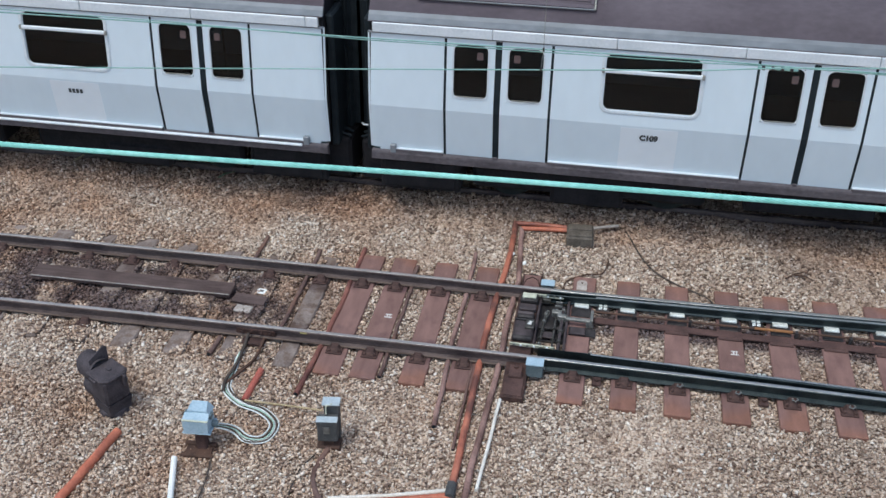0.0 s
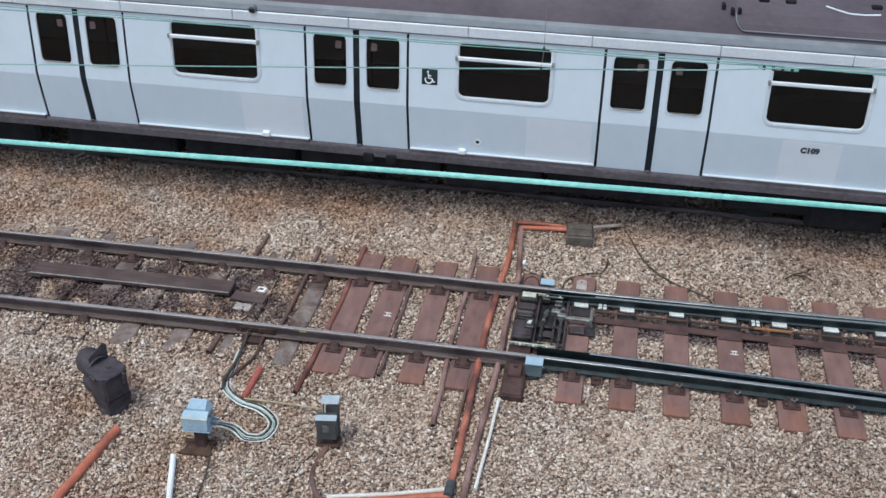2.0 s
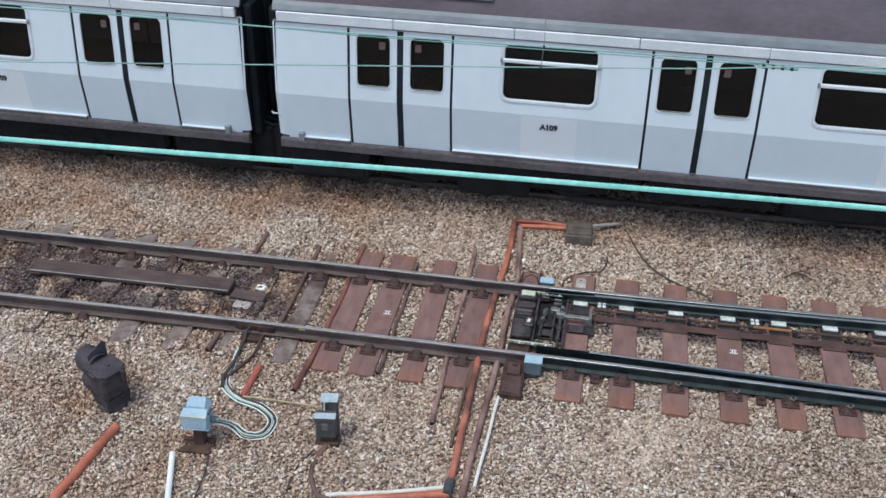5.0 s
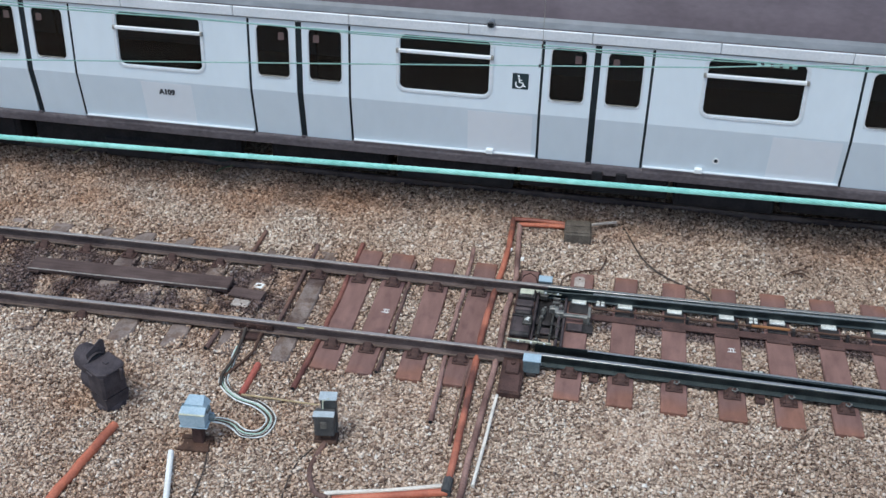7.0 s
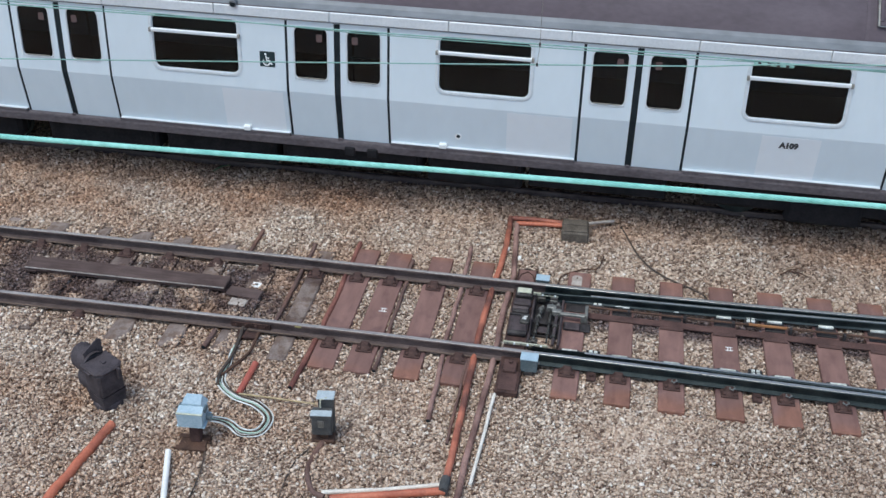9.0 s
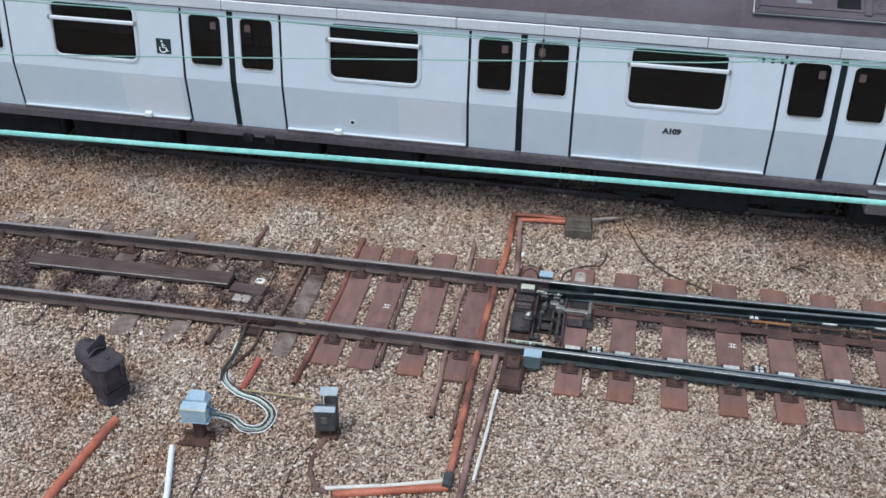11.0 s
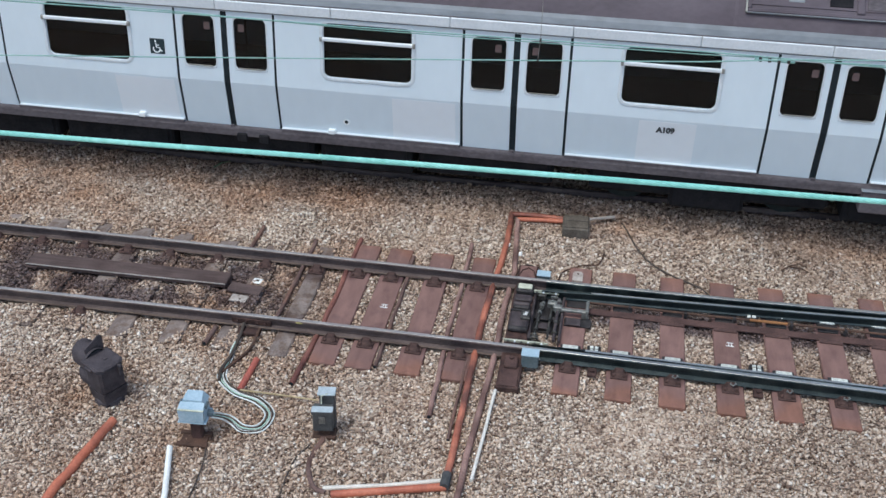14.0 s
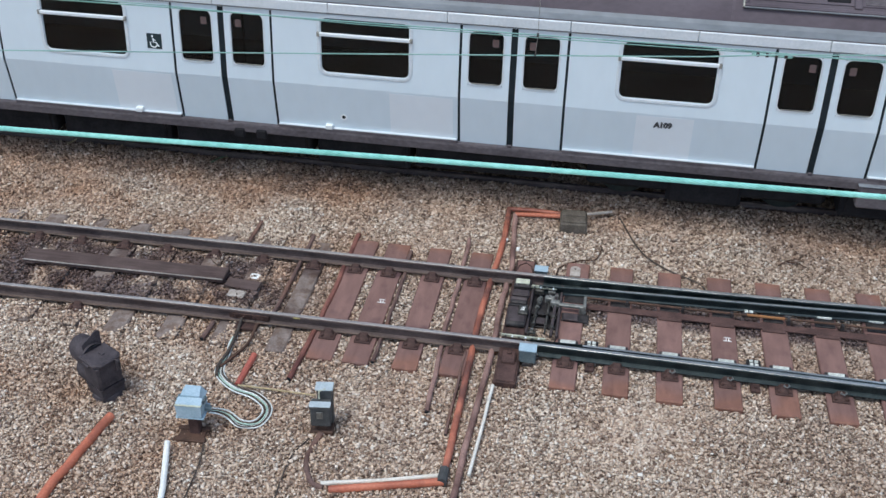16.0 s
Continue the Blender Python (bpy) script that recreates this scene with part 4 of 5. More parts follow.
            rim_pts = [(5.20, -0.5)] + rim_pts + [(9.88, -0.5)]
            ys = [-1.335, -1.29, -1.24, -1.19, -1.11, -1.03, -0.80, -0.50]
            sheet = Build()
            rows = []
            for y in ys:
                d = max(0.0, -1.22 - y) / 0.115
                inset = 0.14 * (1 - math.sqrt(max(0.0, 1 - d * d)))
                rows.append([(5.20 + inset, y - 0.012, over(y) + 0.014), (9.88 - inset, y - 0.012, over(y) + 0.014)])
            top = [p for r in rows for p in r]
            low = [(x, y + 0.02, z - 0.02) for x, y, z in top]
            k, last = len(top), len(rows) - 1
            fs = [(2 * r, 2 * r + 1, 2 * r + 3, 2 * r + 2) for r in range(last)] + [(k + 2 * r + 2, k + 2 * r + 3, k + 2 * r + 1, k + 2 * r) for r in range(last)]
            fs += [(2 * r + 2, k + 2 * r + 2, k + 2 * r, 2 * r) for r in range(last)] + [(2 * r + 1, k + 2 * r + 1, k + 2 * r + 3, 2 * r + 3) for r in range(last)]
            fs += [(0, k, k + 1, 1), (2 * last + 1, k + 2 * last + 1, k + 2 * last, 2 * last)]
            sheet.add(top + low, fs)
            cover = part("roof_cover", sheet, M_ROOF, t, "raised maroon cover sheet on the roof")
            part("cover_rim", Build().tube([(x, y - 0.018, over(y) + 0.016) for x, y in rim_pts], 0.010, 6), M_COVE, cover, "pale worn rim")
            for hx, hy in ((5.03, -1.12), (5.15, -1.18), (5.24, -1.17)):
                part("toggle_clip", Build().box(hx - 0.025, hx + 0.025, hy - 0.06, hy + 0.05, over(hy) - 0.03, over(hy) + 0.045, 0.01), M_UNDER, cover)
            for hx in (5.55, 5.9, 7.0):
                part("toggle_clip", Build().box(hx - 0.07, hx + 0.07, -1.06, -0.98, over(-1.03) - 0.02, over(-1.03) + 0.05, 0.015), M_UNDER, cover)
            part("loose_cable", Build().tube([(6.35, -1.06, over(-1.06) + 0.03), (6.5, -1.10, over(-1.10) + 0.03), (6.65, -1.135, over(-1.135) + 0.03), (6.85, -1.14, over(-1.14) + 0.03), (7.05, -1.125, over(-1.125) + 0.03)], 0.011, 6), M_STICKER, cover, "loose white cable")
    part("roof_rib", Build().sweep([(y, z + 0.012) for y, z in prof] + [(y, z - 0.02) for y, z in prof[::-1]], [(-7.2, 0, 0), (-7.16, 0, 0)]), M_ROOF, t)
    part("roof_rib", Build().sweep([(y, z + 0.012) for y, z in prof] + [(y, z - 0.02) for y, z in prof[::-1]], [(7.16, 0, 0), (7.2, 0, 0)]), M_ROOF, t)
    return t


CAR_Y, CAR_Z = 4.05, -0.042
CARS = [(6.866, car("train_car", "silver-grey metro car lettered C109 with maroon roof", "C109", 1.08, pose(6.866, CAR_Y, CAR_Z), deck=True)),
        (28.175, car("train_car", "silver-grey metro car lettered A109 with maroon roof", "A109", -1.05, pose(28.175, CAR_Y, CAR_Z))),
        (-14.615, car("train_car", "silver-grey metro car with unreadable dark lettering", "", 1.095, pose(-14.615, CAR_Y, CAR_Z)))]

def curve(pts, n=8):
    """A smooth line through points."""
    p = [Vector(q) for q in pts]
    p = [2 * p[0] - p[1]] + p + [2 * p[-1] - p[-2]]
    out = []
    for i in range(1, len(p) - 2):
        a, b, c, d = p[i - 1:i + 3]
        for k in range(n):
            t = k / n
            out.append(0.5 * (2 * b + (c - a) * t + (2 * a - 5 * b + 4 * c - d) * t * t + (3 * b - a - 3 * c + d) * t ** 3))
    return out + [p[-2]]


BED = -0.205


# ---- point machine between the rails ----
def point_machine():
    t = thing("point_machine", "greasy dark point machine set in a steel bearer between the rails", "point machine", pose(-0.7, 0.1, 0))
    part("steel_bearer", Build().box(-0.30, -0.01, -1.52, 1.16, -0.27, -0.115, 0.012), M_CHAIR, t, "dark steel hollow bearer")
    part("bearer_lid", Build().box(-0.27, -0.04, -1.50, -1.12, -0.117, -0.10, 0.006), M_LID, t)
    part("bearer_lid", Build().box(-0.27, -0.04, 0.76, 1.12, -0.117, -0.10, 0.006), M_TIMBER, t)
    part("lid_strap", Build().tube([(-0.27, 0.86, -0.10), (-0.24, 0.99, -0.095), (-0.155, 1.06, -0.09), (-0.07, 0.99, -0.095), (-0.04, 0.86, -0.10)], 0.008, 6), M_CHAIR, t)
    part("bearer_step", Build().box(-0.24, -0.07, -1.18, -0.96, -0.115, -0.055, 0.012), M_LID, t)
    part("step_bolt", Build().tube([(-0.155, -1.02, -0.055), (-0.155, -1.02, -0.03)], 0.03, 8), M_CHAIR, t)
    # open trough: two side plates and a floor with stones showing at its ends
    part("trough_floor", Build().box(-0.30, 0.40, -0.22, 0.62, -0.30, -0.20, 0.01), M_BLACK, t, "oily trough under the rods")
    for x0, x1 in ((-0.015, 0.02), (0.385, 0.42)):
        part("trough_side", Build().box(x0, x1, -0.50, 0.64, -0.28, -0.105, 0.008), M_MACHINE, t)
    m = part("motor_housing", Build().box(-0.285, -0.02, -0.40, -0.04, -0.115, -0.030, 0.03), M_MACHINE, t, "dull mauve-black motor housing")
    part("housing_roll", Build().tube([(-0.275, -0.385, -0.075), (-0.03, -0.385, -0.075)], 0.045, 12), M_BLACK, m, smooth=True)
    part("housing_rib", Build().box(-0.285, -0.015, -0.055, -0.025, -0.115, -0.012, 0.008), M_BLACK, m)
    part("cover_plate", Build().box(-0.135, -0.010, -0.24, -0.06, -0.035, 0.006, 0.01), M_OILSTEEL, m, "greasy cover plate")
    for dx, dy, w, h in ((-0.075, -0.14, 0.014, 0.075), (-0.075, -0.14, 0.05, 0.016), (-0.055, -0.115, 0.03, 0.012), (-0.095, -0.17, 0.028, 0.012), (-0.06, -0.17, 0.012, 0.03)):
        part("paint_splash", Build().box(dx - w / 2, dx + w / 2, dy - h / 2, dy + h / 2, 0.006, 0.0085, 0.0006), M_WHITE, m, "white paint splash")
    part("gear_case", Build().box(-0.27, -0.04, 0.04, 0.17, -0.115, -0.03, 0.02), M_BLACK, t)
    part("gear_cap", Build().tube([(-0.26, 0.105, -0.035), (-0.05, 0.105, -0.035)], 0.035, 10), M_MACHINE, t, smooth=True)
    part("lock_case", Build().box(-0.27, -0.03, 0.22, 0.35, -0.115, -0.035, 0.02), M_MACHINE, t)
    d = part("detector_box", Build().box(-0.265, -0.02, 0.40, 0.57, -0.115, -0.02, 0.015), M_BLACK, t)
    part("detector_lid", Build().box(-0.24, -0.05, 0.44, 0.55, -0.02, -0.004, 0.004), M_CREAM, d, "greasy cream lid")
    for x in (-0.22, -0.07):
        part("lid_bolt", Build().tube([(x, 0.415, -0.02), (x, 0.415, -0.005)], 0.013, 6), M_STEEL, d)
    # drive and detector rods with their nuts
    for x, dx, a, b, r, mat in ((0.075, 0.035, -0.42, 0.30, 0.016, M_OILSTEEL), (0.245, 0.012, -0.46, 0.52, 0.014, M_OILSTEEL), (0.33, 0.010, -0.50, 0.42, 0.022, M_MACHINE)):
        rod = part("drive_rod", Build().tube([(x, a, -0.125), (x + dx, b, -0.11)], r, 8), mat, t)
        for u in (0.18, 0.42, 0.70, 0.93):
            y = a + (b - a) * u
            part("lock_nut", Build().tube([(x + dx * u, y - 0.022, -0.12), (x + dx * u, y + 0.022, -0.12)], r * 1.8, 6), M_STEEL if u > 0.6 else M_OILSTEEL, rod)
    fork = part("rod_fork", Build().box(0.045, 0.105, -0.48, -0.40, -0.15, -0.10, 0.01).box(0.02, 0.045, -0.50, -0.42, -0.15, -0.11, 0.008).box(0.105, 0.13, -0.50, -0.42, -0.15, -0.11, 0.008), M_OILSTEEL, t)
    part("fork_pin", Build().tube([(0.075, -0.44, -0.10), (0.075, -0.44, -0.075)], 0.016, 8), M_STEEL, fork)
    for k in range(5):
        part("thread_collar", Build().tube([(0.115 + 0.004 * k, 0.16 + 0.035 * k, -0.115), (0.115 + 0.004 * k, 0.175 + 0.035 * k, -0.115)], 0.03 if k % 2 else 0.022, 8), M_STEEL, t)
    for k in range(4):
        part("spring_plate", Build().box(0.22, 0.32, 0.36 + 0.045 * k, 0.375 + 0.045 * k, -0.15, -0.07, 0.004), M_STEEL if k % 2 else M_BLACK, t)
    part("cross_plate", Build().box(0.03, 0.40, -0.02, 0.05, -0.17, -0.145, 0.006), M_BLACK, t)
    part("cross_plate", Build().box(0.10, 0.24, -0.22, -0.10, -0.17, -0.140, 0.01), M_MACHINE, t)
    br = part("crank_bracket", Build().box(0.19, 0.32, 0.20, 0.28, -0.12, -0.035, 0.012).box(0.27, 0.40, 0.13, 0.21, -0.12, -0.040, 0.012).box(0.38, 0.74, 0.115, 0.175, -0.10, -0.055, 0.01), M_STEEL, t, "worn grey crank bracket")
    part("bracket_end", Build().box(0.71, 0.755, 0.08, 0.32, -0.17, -0.015, 0.01).box(0.66, 0.72, 0.10, 0.16, -0.17, -0.05, 0.01), M_STEEL, br)
    part("crank_pin", Build().tube([(0.255, 0.24, -0.04), (0.255, 0.24, -0.015)], 0.02, 8), M_STEEL, br)
    part("bracket_foot", Build().box(0.44, 0.80, -0.09, 0.08, -0.172, -0.145, 0.006), M_BLACK, br)
    part("bracket_foot", Build().box(0.46, 0.66, -0.10, 0.04, -0.150, -0.118, 0.01), M_MACHINE, br)


point_machine()


def rod_run():
    t = thing("point_rodding", "dark steel rod and channel lying along the turnout bearers", "rodding", pose(0.05, 0.5, -0.1))
    part("rod", Build().tube([(0, 0, 0), (1.6, 0.005, -0.004), (3.0, 0.02, 0), (4.8, 0.03, 0)], 0.016, 8), M_RUST, t)
    part("sleeve", Build().tube([(2.15, 0.012, 0), (2.65, 0.015, 0)], 0.020, 8), surface("orange_rust_sleeve", (0.22, 0.09, 0.03), (0.36, 0.16, 0.055), 0.7), t, "orange-rusted sleeve")
    part("channel", Build().box(-0.02, 4.9, -0.18, -0.06, -0.075, -0.045, 0.008), M_LID, t, "greasy brown channel")
    for x in (1.13, 1.83, 2.5, 3.2, 3.87):
        part("rod_saddle", Build().box(x - 0.155, x + 0.155, -0.23, -0.03, -0.072, -0.05, 0.01), M_LID, t)
    for x in (0.55, 1.3, 1.95, 2.7, 3.4):
        part("clip", Build().box(x - 0.02, x + 0.02, -0.03, 0.03, -0.07, 0.02, 0.006), M_BLACK, t)


rod_run()


def roller_plate(x, y):
    t = thing("blade_roller", "white four-pad roller beside the switch blade", "roller", pose(x, y, -0.15), "blade rollers")
    part("roller_base", Build().box(-0.09, 0.09, -0.07, 0.09, -0.05, 0.02, 0.01), M_BLACK, t)
    for i in (-1, 1):
        for j in (-1, 1):
            part("pad", Build().box(i * 0.032 - 0.024, i * 0.032 + 0.024, j * 0.034 - 0.025, j * 0.034 + 0.025, 0.02, 0.04, 0.006), M_SLIDE, t)


roller_plate(0.17, 0.655)
roller_plate(2.235, 0.655)
roller_plate(0.17, -0.47)
roller_plate(2.235, -0.47)


def rail_box(x0, x1, y0, y1, z0, z1, lean):
    t = thing("rail_junction_box", "blue-grey painted steel box clamped beside the rail", "junction box", pose((x0 + x1) / 2, (y0 + y1) / 2, z0), "rail boxes")
    w, d, h = (x1 - x0) / 2, (y1 - y0) / 2, z1 - z0
    part("box_body", Build().box(-w, w, -d, d, 0, h * 0.9, 0.012), M_BLUEGREY, t, "dull blue-grey body")
    # paler blue than the body: light on the top face put into the colour
    part("box_lid", Build().box(-w - 0.006, w + 0.006, -d - 0.006, d + 0.006, h * 0.9, h, 0.006), M_BLUEBOX, t)
    part("bolt", Build().tube([(w + 0.004, -d * 0.3, h * 0.6), (w + 0.022, -d * 0.3, h * 0.6)], 0.014, 6), M_STEEL, t)
    part("box_foot", Build().box(-w * 0.6, w * 0.6, -d, d, -0.06, 0, 0.01), M_BLACK, t)


rail_box(-0.73, -0.515, -0.965, -0.82, -0.15, 0.055, 0.02)
rail_box(-0.715, -0.535, 0.92, 1.05, -0.15, -0.035, 0.02)


def tag_plate():
    t = thing("marker_plate", "pale arched plate screwed to a timber bearer", "plate", pose(-0.15, 1.17, -0.172) @ Matrix.Diagonal((1.45, 1.2, 1.3, 1)))
    pts = [(-0.05, -0.10), (0.05, -0.10), (0.05, 0.05)] + [(0.05 * math.cos(radians(a)), 0.05 + 0.05 * math.sin(radians(a))) for a in (30, 60, 90, 120, 150)] + [(-0.05, 0.05)]
    n = len(pts)
    part("plate", Build().add([(x, y, 0.0) for x, y in pts] + [(x, y, 0.018) for x, y in pts], [tuple(range(n))[::-1], tuple(range(n, 2 * n))] + [(k, (k + 1) % n, n + (k + 1) % n, n + k) for k in range(n)]), M_PALECONC, t)
    part("screw", Build().tube([(0, 0.04, 0.018), (0, 0.04, 0.024)], 0.01, 6), M_RUST, t)


tag_plate()

for x in (0.17, 2.235):
    ob = part("rail_brace", Build().box(-0.06, 0.06, -0.09, 0.06, 0, 0.05, 0.012).tube([(0, -0.02, 0.04), (0, -0.02, 0.075)], 0.03, 8), M_CHAIR, at=pose(x, near_y(x) - 0.13, -0.20))
    tagged(ob, "small oily steel brace beside the rail foot", "brace", "rail braces")

# white chalk marks on two bearers
for bx, by in ((-2.72, 0.0), (1.93, 0.02)):
    t = thing("chalk_mark", "white chalk strokes on a brown timber bearer", "mark", pose(bx, by, S_TOP), "chalk marks")
    for dx, dy, w, h in ((0, 0.035, 0.09, 0.014), (0, -0.03, 0.11, 0.014), (-0.015, 0, 0.012, 0.08), (0.02, -0.01, 0.012, 0.07)):
        part("stroke", Build().box(dx - w / 2, dx + w / 2, dy - h / 2, dy + h / 2, 0.0015, 0.003, 0.0004), M_WHITE, t)


# ---- ground signal ----
def ground_signal():
    t = thing("ground_signal", "sooty black dwarf ground signal with two hooded lamps", "signal", pose(-5.67, -2.37, BED, 0, 0, -30))
    part("foot", Build().tube([(0.02, 0, -0.03), (0.02, 0, 0.04), (0.02, 0, 0.07)], [0.19, 0.17, 0.13], 12), M_SIGNAL, t, "rounded cast foot", smooth=True)
    w0, w1 = 0.145, 0.165
    part("pedestal", Build().add([(-0.11, -w0, 0.03), (0.165, -w0, 0.03), (0.165, w0, 0.03), (-0.11, w0, 0.03), (-0.13, -w1, 0.20), (0.18, -w1, 0.20), (0.18, w1, 0.20), (-0.13, w1, 0.20)],
                                 [(3, 2, 1, 0), (0, 1, 5, 4), (1, 2, 6, 5), (2, 3, 7, 6), (3, 0, 4, 7), (4, 5, 6, 7)]), M_SIGNAL, t)
    c = part("lamp_case", Build().box(-0.13, 0.18, -w1, w1, 0.19, 0.545, 0.03), M_SIGNAL, t, "square black lamp case")
    lid = [(-0.155, -0.185), (0.13, -0.185), (0.205, -0.11), (0.205, 0.13), (0.15, 0.185), (-0.155, 0.185)]
    k6 = len(lid)
    part("case_lid", Build().add([(x, y, 0.545) for x, y in lid] + [(x, y, 0.567) for x, y in lid] + [(x * 0.9, y * 0.9, 0.585) for x, y in lid],
                                 [tuple(range(k6))[::-1], tuple(range(2 * k6, 3 * k6))] + [(q * k6 + k, q * k6 + (k + 1) % k6, (q + 1) * k6 + (k + 1) % k6, (q + 1) * k6 + k) for q in (0, 1) for k in range(k6)]), M_SIGNAL, c, "bevelled lid")
    part("lid_knob", Build().box(-0.02, 0.06, 0.0, 0.05, 0.583, 0.60, 0.008), M_SIGNAL, c)
    part("hasp", Build().box(0.19, 0.235, 0.07, 0.10, 0.40, 0.575, 0.010).box(0.20, 0.265, 0.07, 0.10, 0.54, 0.575, 0.008), M_SIGNAL, c, "loose hasp")
    part("hinge", Build().tube([(-0.06, -0.19, 0.535), (0.06, -0.19, 0.535)], 0.014, 8), M_SIGNAL, c)
    for z, r, ln, oy in ((0.49, 0.158, 0.30, 0.0), (0.235, 0.142, 0.24, -0.01)):
        n = 24
        angs = [2 * math.pi * k / n for k in range(n)]
        vs = []
        for x, rr in ((-0.12, r), (-0.12 - ln, r * 1.02), (-0.12 - ln + 0.004, r * 0.93), (-0.16, r * 0.9)):
            # the hood reaches out farther at its top
            vs += [(x if x > -0.17 else x + (0.11 * (1 - math.sin(a)) / 2), oy + rr * math.cos(a), z + rr * math.sin(a)) for a in angs]
        fs = [(q * n + k, q * n + (k + 1) % n, (q + 1) * n + (k + 1) % n, (q + 1) * n + k) for q in range(3) for k in range(n)]
        hood = part("hood", Build().add(vs, fs), M_SIGNAL, t, "round black hood", smooth=True)
        part("lens", Build().tube([(-0.165, oy, z), (-0.150, oy, z)], r * 0.86, 18), M_RUBBER, hood)
    f = [(-0.13, 0.0), (0.11, 0.0), (0.13, 0.19), (0.10, 0.225), (-0.13, 0.13)]
    m = len(f)
    part("sighting_fin", Build().add([(-0.009, y, z) for y, z in f] + [(0.009, y, z) for y, z in f], [tuple(range(m)), tuple(range(m, 2 * m))[::-1]] + [(k, (k + 1) % m, m + (k + 1) % m, m + k) for k in range(m)], pose(-0.15, 0.03, 0.55, 0, -10, 0)), M_SIGNAL, t, "upright pointed plate")


ground_signal()


# ---- lineside boxes ----
def blue_box():
    t = thing("lineside_box", "pale blue painted cable box on a rusty stand", "cable box", pose(-4.36, -2.80, BED, 0, 0, 4) @ Matrix.Diagonal((1.0, 0.95, 0.94, 1)))
    for y in (-0.20, 0.0):
        part("foot_angle", Build().box(-0.20, 0.17, y - 0.035, y + 0.03, -0.02, 0.035, 0.008), M_RUST, t)
    part("foot_plate", Build().box(-0.17, 0.14, -0.20, 0.02, -0.02, 0.015, 0.006), M_RUST, t)
    part("stand", Build().box(-0.05, 0.07, -0.09, 0.04, 0.0, 0.32, 0.012), M_LID, t)
    b = part("box_body", Build().box(-0.14, 0.145, -0.12, 0.13, 0.30, 0.50, 0.03), M_BLUEBOX, t, "pale blue box")
    part("front_cover", Build().add([(-0.14, -0.15, 0.33), (0.14, -0.15, 0.33), (0.14, -0.11, 0.33), (-0.14, -0.11, 0.33), (-0.15, -0.15, 0.51), (0.15, -0.15, 0.51), (0.14, -0.03, 0.545), (-0.14, -0.03, 0.545)],
                                    [(3, 2, 1, 0), (0, 1, 5, 4), (1, 2, 6, 5), (2, 3, 7, 6), (3, 0, 4, 7), (4, 5, 6, 7)]), M_BLUEBOX, b)
    part("hood_lid", Build().add([(-0.14, -0.035, 0.50), (0.14, -0.035, 0.50), (0.145, 0.15, 0.50), (-0.145, 0.15, 0.50), (-0.11, -0.03, 0.575), (0.11, -0.03, 0.575), (0.09, 0.12, 0.605), (-0.09, 0.12, 0.605)],
                                 [(3, 2, 1, 0), (0, 1, 5, 4), (1, 2, 6, 5), (2, 3, 7, 6), (3, 0, 4, 7), (4, 5, 6, 7)]), M_BLUEBOX, b)
    part("lid_edge", Build().box(-0.152, 0.152, -0.155, -0.11, 0.505, 0.516, 0.003), M_CREAM, b, "worn yellowed lid edge")
    part("flange", Build().box(-0.165, 0.165, -0.15, 0.145, 0.30, 0.32, 0.006), M_BLUEBOX, b)
    for sx in (-1, 1):
        part("hinge", Build().box(sx * 0.15 - 0.012, sx * 0.15 + 0.012, -0.05, 0.05, 0.46, 0.52, 0.006), M_BLUEGREY, b)
    part("cable_gland", Build().tube([(0.13, 0.02, 0.36), (0.20, 0.03, 0.33)], 0.045, 10), M_BLUEGREY, b)


blue_box()


def grey_box():
    t = thing("lineside_box", "dark grey two-part metal box on a rusty post", "relay box", pose(-2.88, -2.53, BED, 0, 0, 8) @ Matrix.Diagonal((0.80, 0.9, 0.93, 1)))
    part("foot", Build().box(-0.18, 0.16, -0.10, 0.12, -0.03, 0.05, 0.02), M_RUST, t)
    part("post", Build().box(-0.07, 0.07, -0.05, 0.07, 0.0, 0.2, 0.01), M_RUST, t)
    b = part("front_box", Build().box(-0.15, 0.135, -0.12, 0.05, 0.15, 0.47, 0.012), M_GREYBOX, t, "dark grey box")
    part("front_lid", Build().box(-0.16, 0.145, -0.135, -0.03, 0.465, 0.49, 0.006), M_GREYLID, b)
    part("lid_lip", Build().box(-0.16, 0.145, -0.137, -0.125, 0.43, 0.48, 0.003), M_GREYBOX, b)
    part("name_plate", Build().box(-0.06, 0.03, -0.126, -0.119, 0.28, 0.39, 0.002), M_STEEL, b, "small pale plate")
    c = part("rear_box", Build().box(-0.07, 0.15, 0.05, 0.17, 0.05, 0.60, 0.012), M_GREYBOX, t)
    part("rear_lid", Build().box(-0.09, 0.165, 0.03, 0.19, 0.60, 0.622, 0.006), M_GREYLID, c, "grey lid with glare in its pale colour")
    part("lever", Build().tube([(-0.03, 0.0, 0.50), (-0.03, 0.03, 0.60), (0.06, 0.05, 0.62)], 0.012, 6), M_CREAM, t)


grey_box()


def pit_cover():
    t = thing("cable_pit", "dark mossy concrete cable pit block in ballast", "cable pit", pose(-0.27, 2.45, BED, 0, 0, 3))
    part("block", Build().box(-0.20, 0.20, -0.24, 0.14, -0.08, 0.17, 0.02), M_PIT, t)
    part("pit_lid", Build().box(-0.18, 0.18, -0.22, 0.12, 0.17, 0.195, 0.008), M_PIT, t)
    part("lid_gap", Build().box(-0.205, 0.195, -0.06, -0.05, 0.194, 0.198, 0.001), M_BLACK, t)


pit_cover()


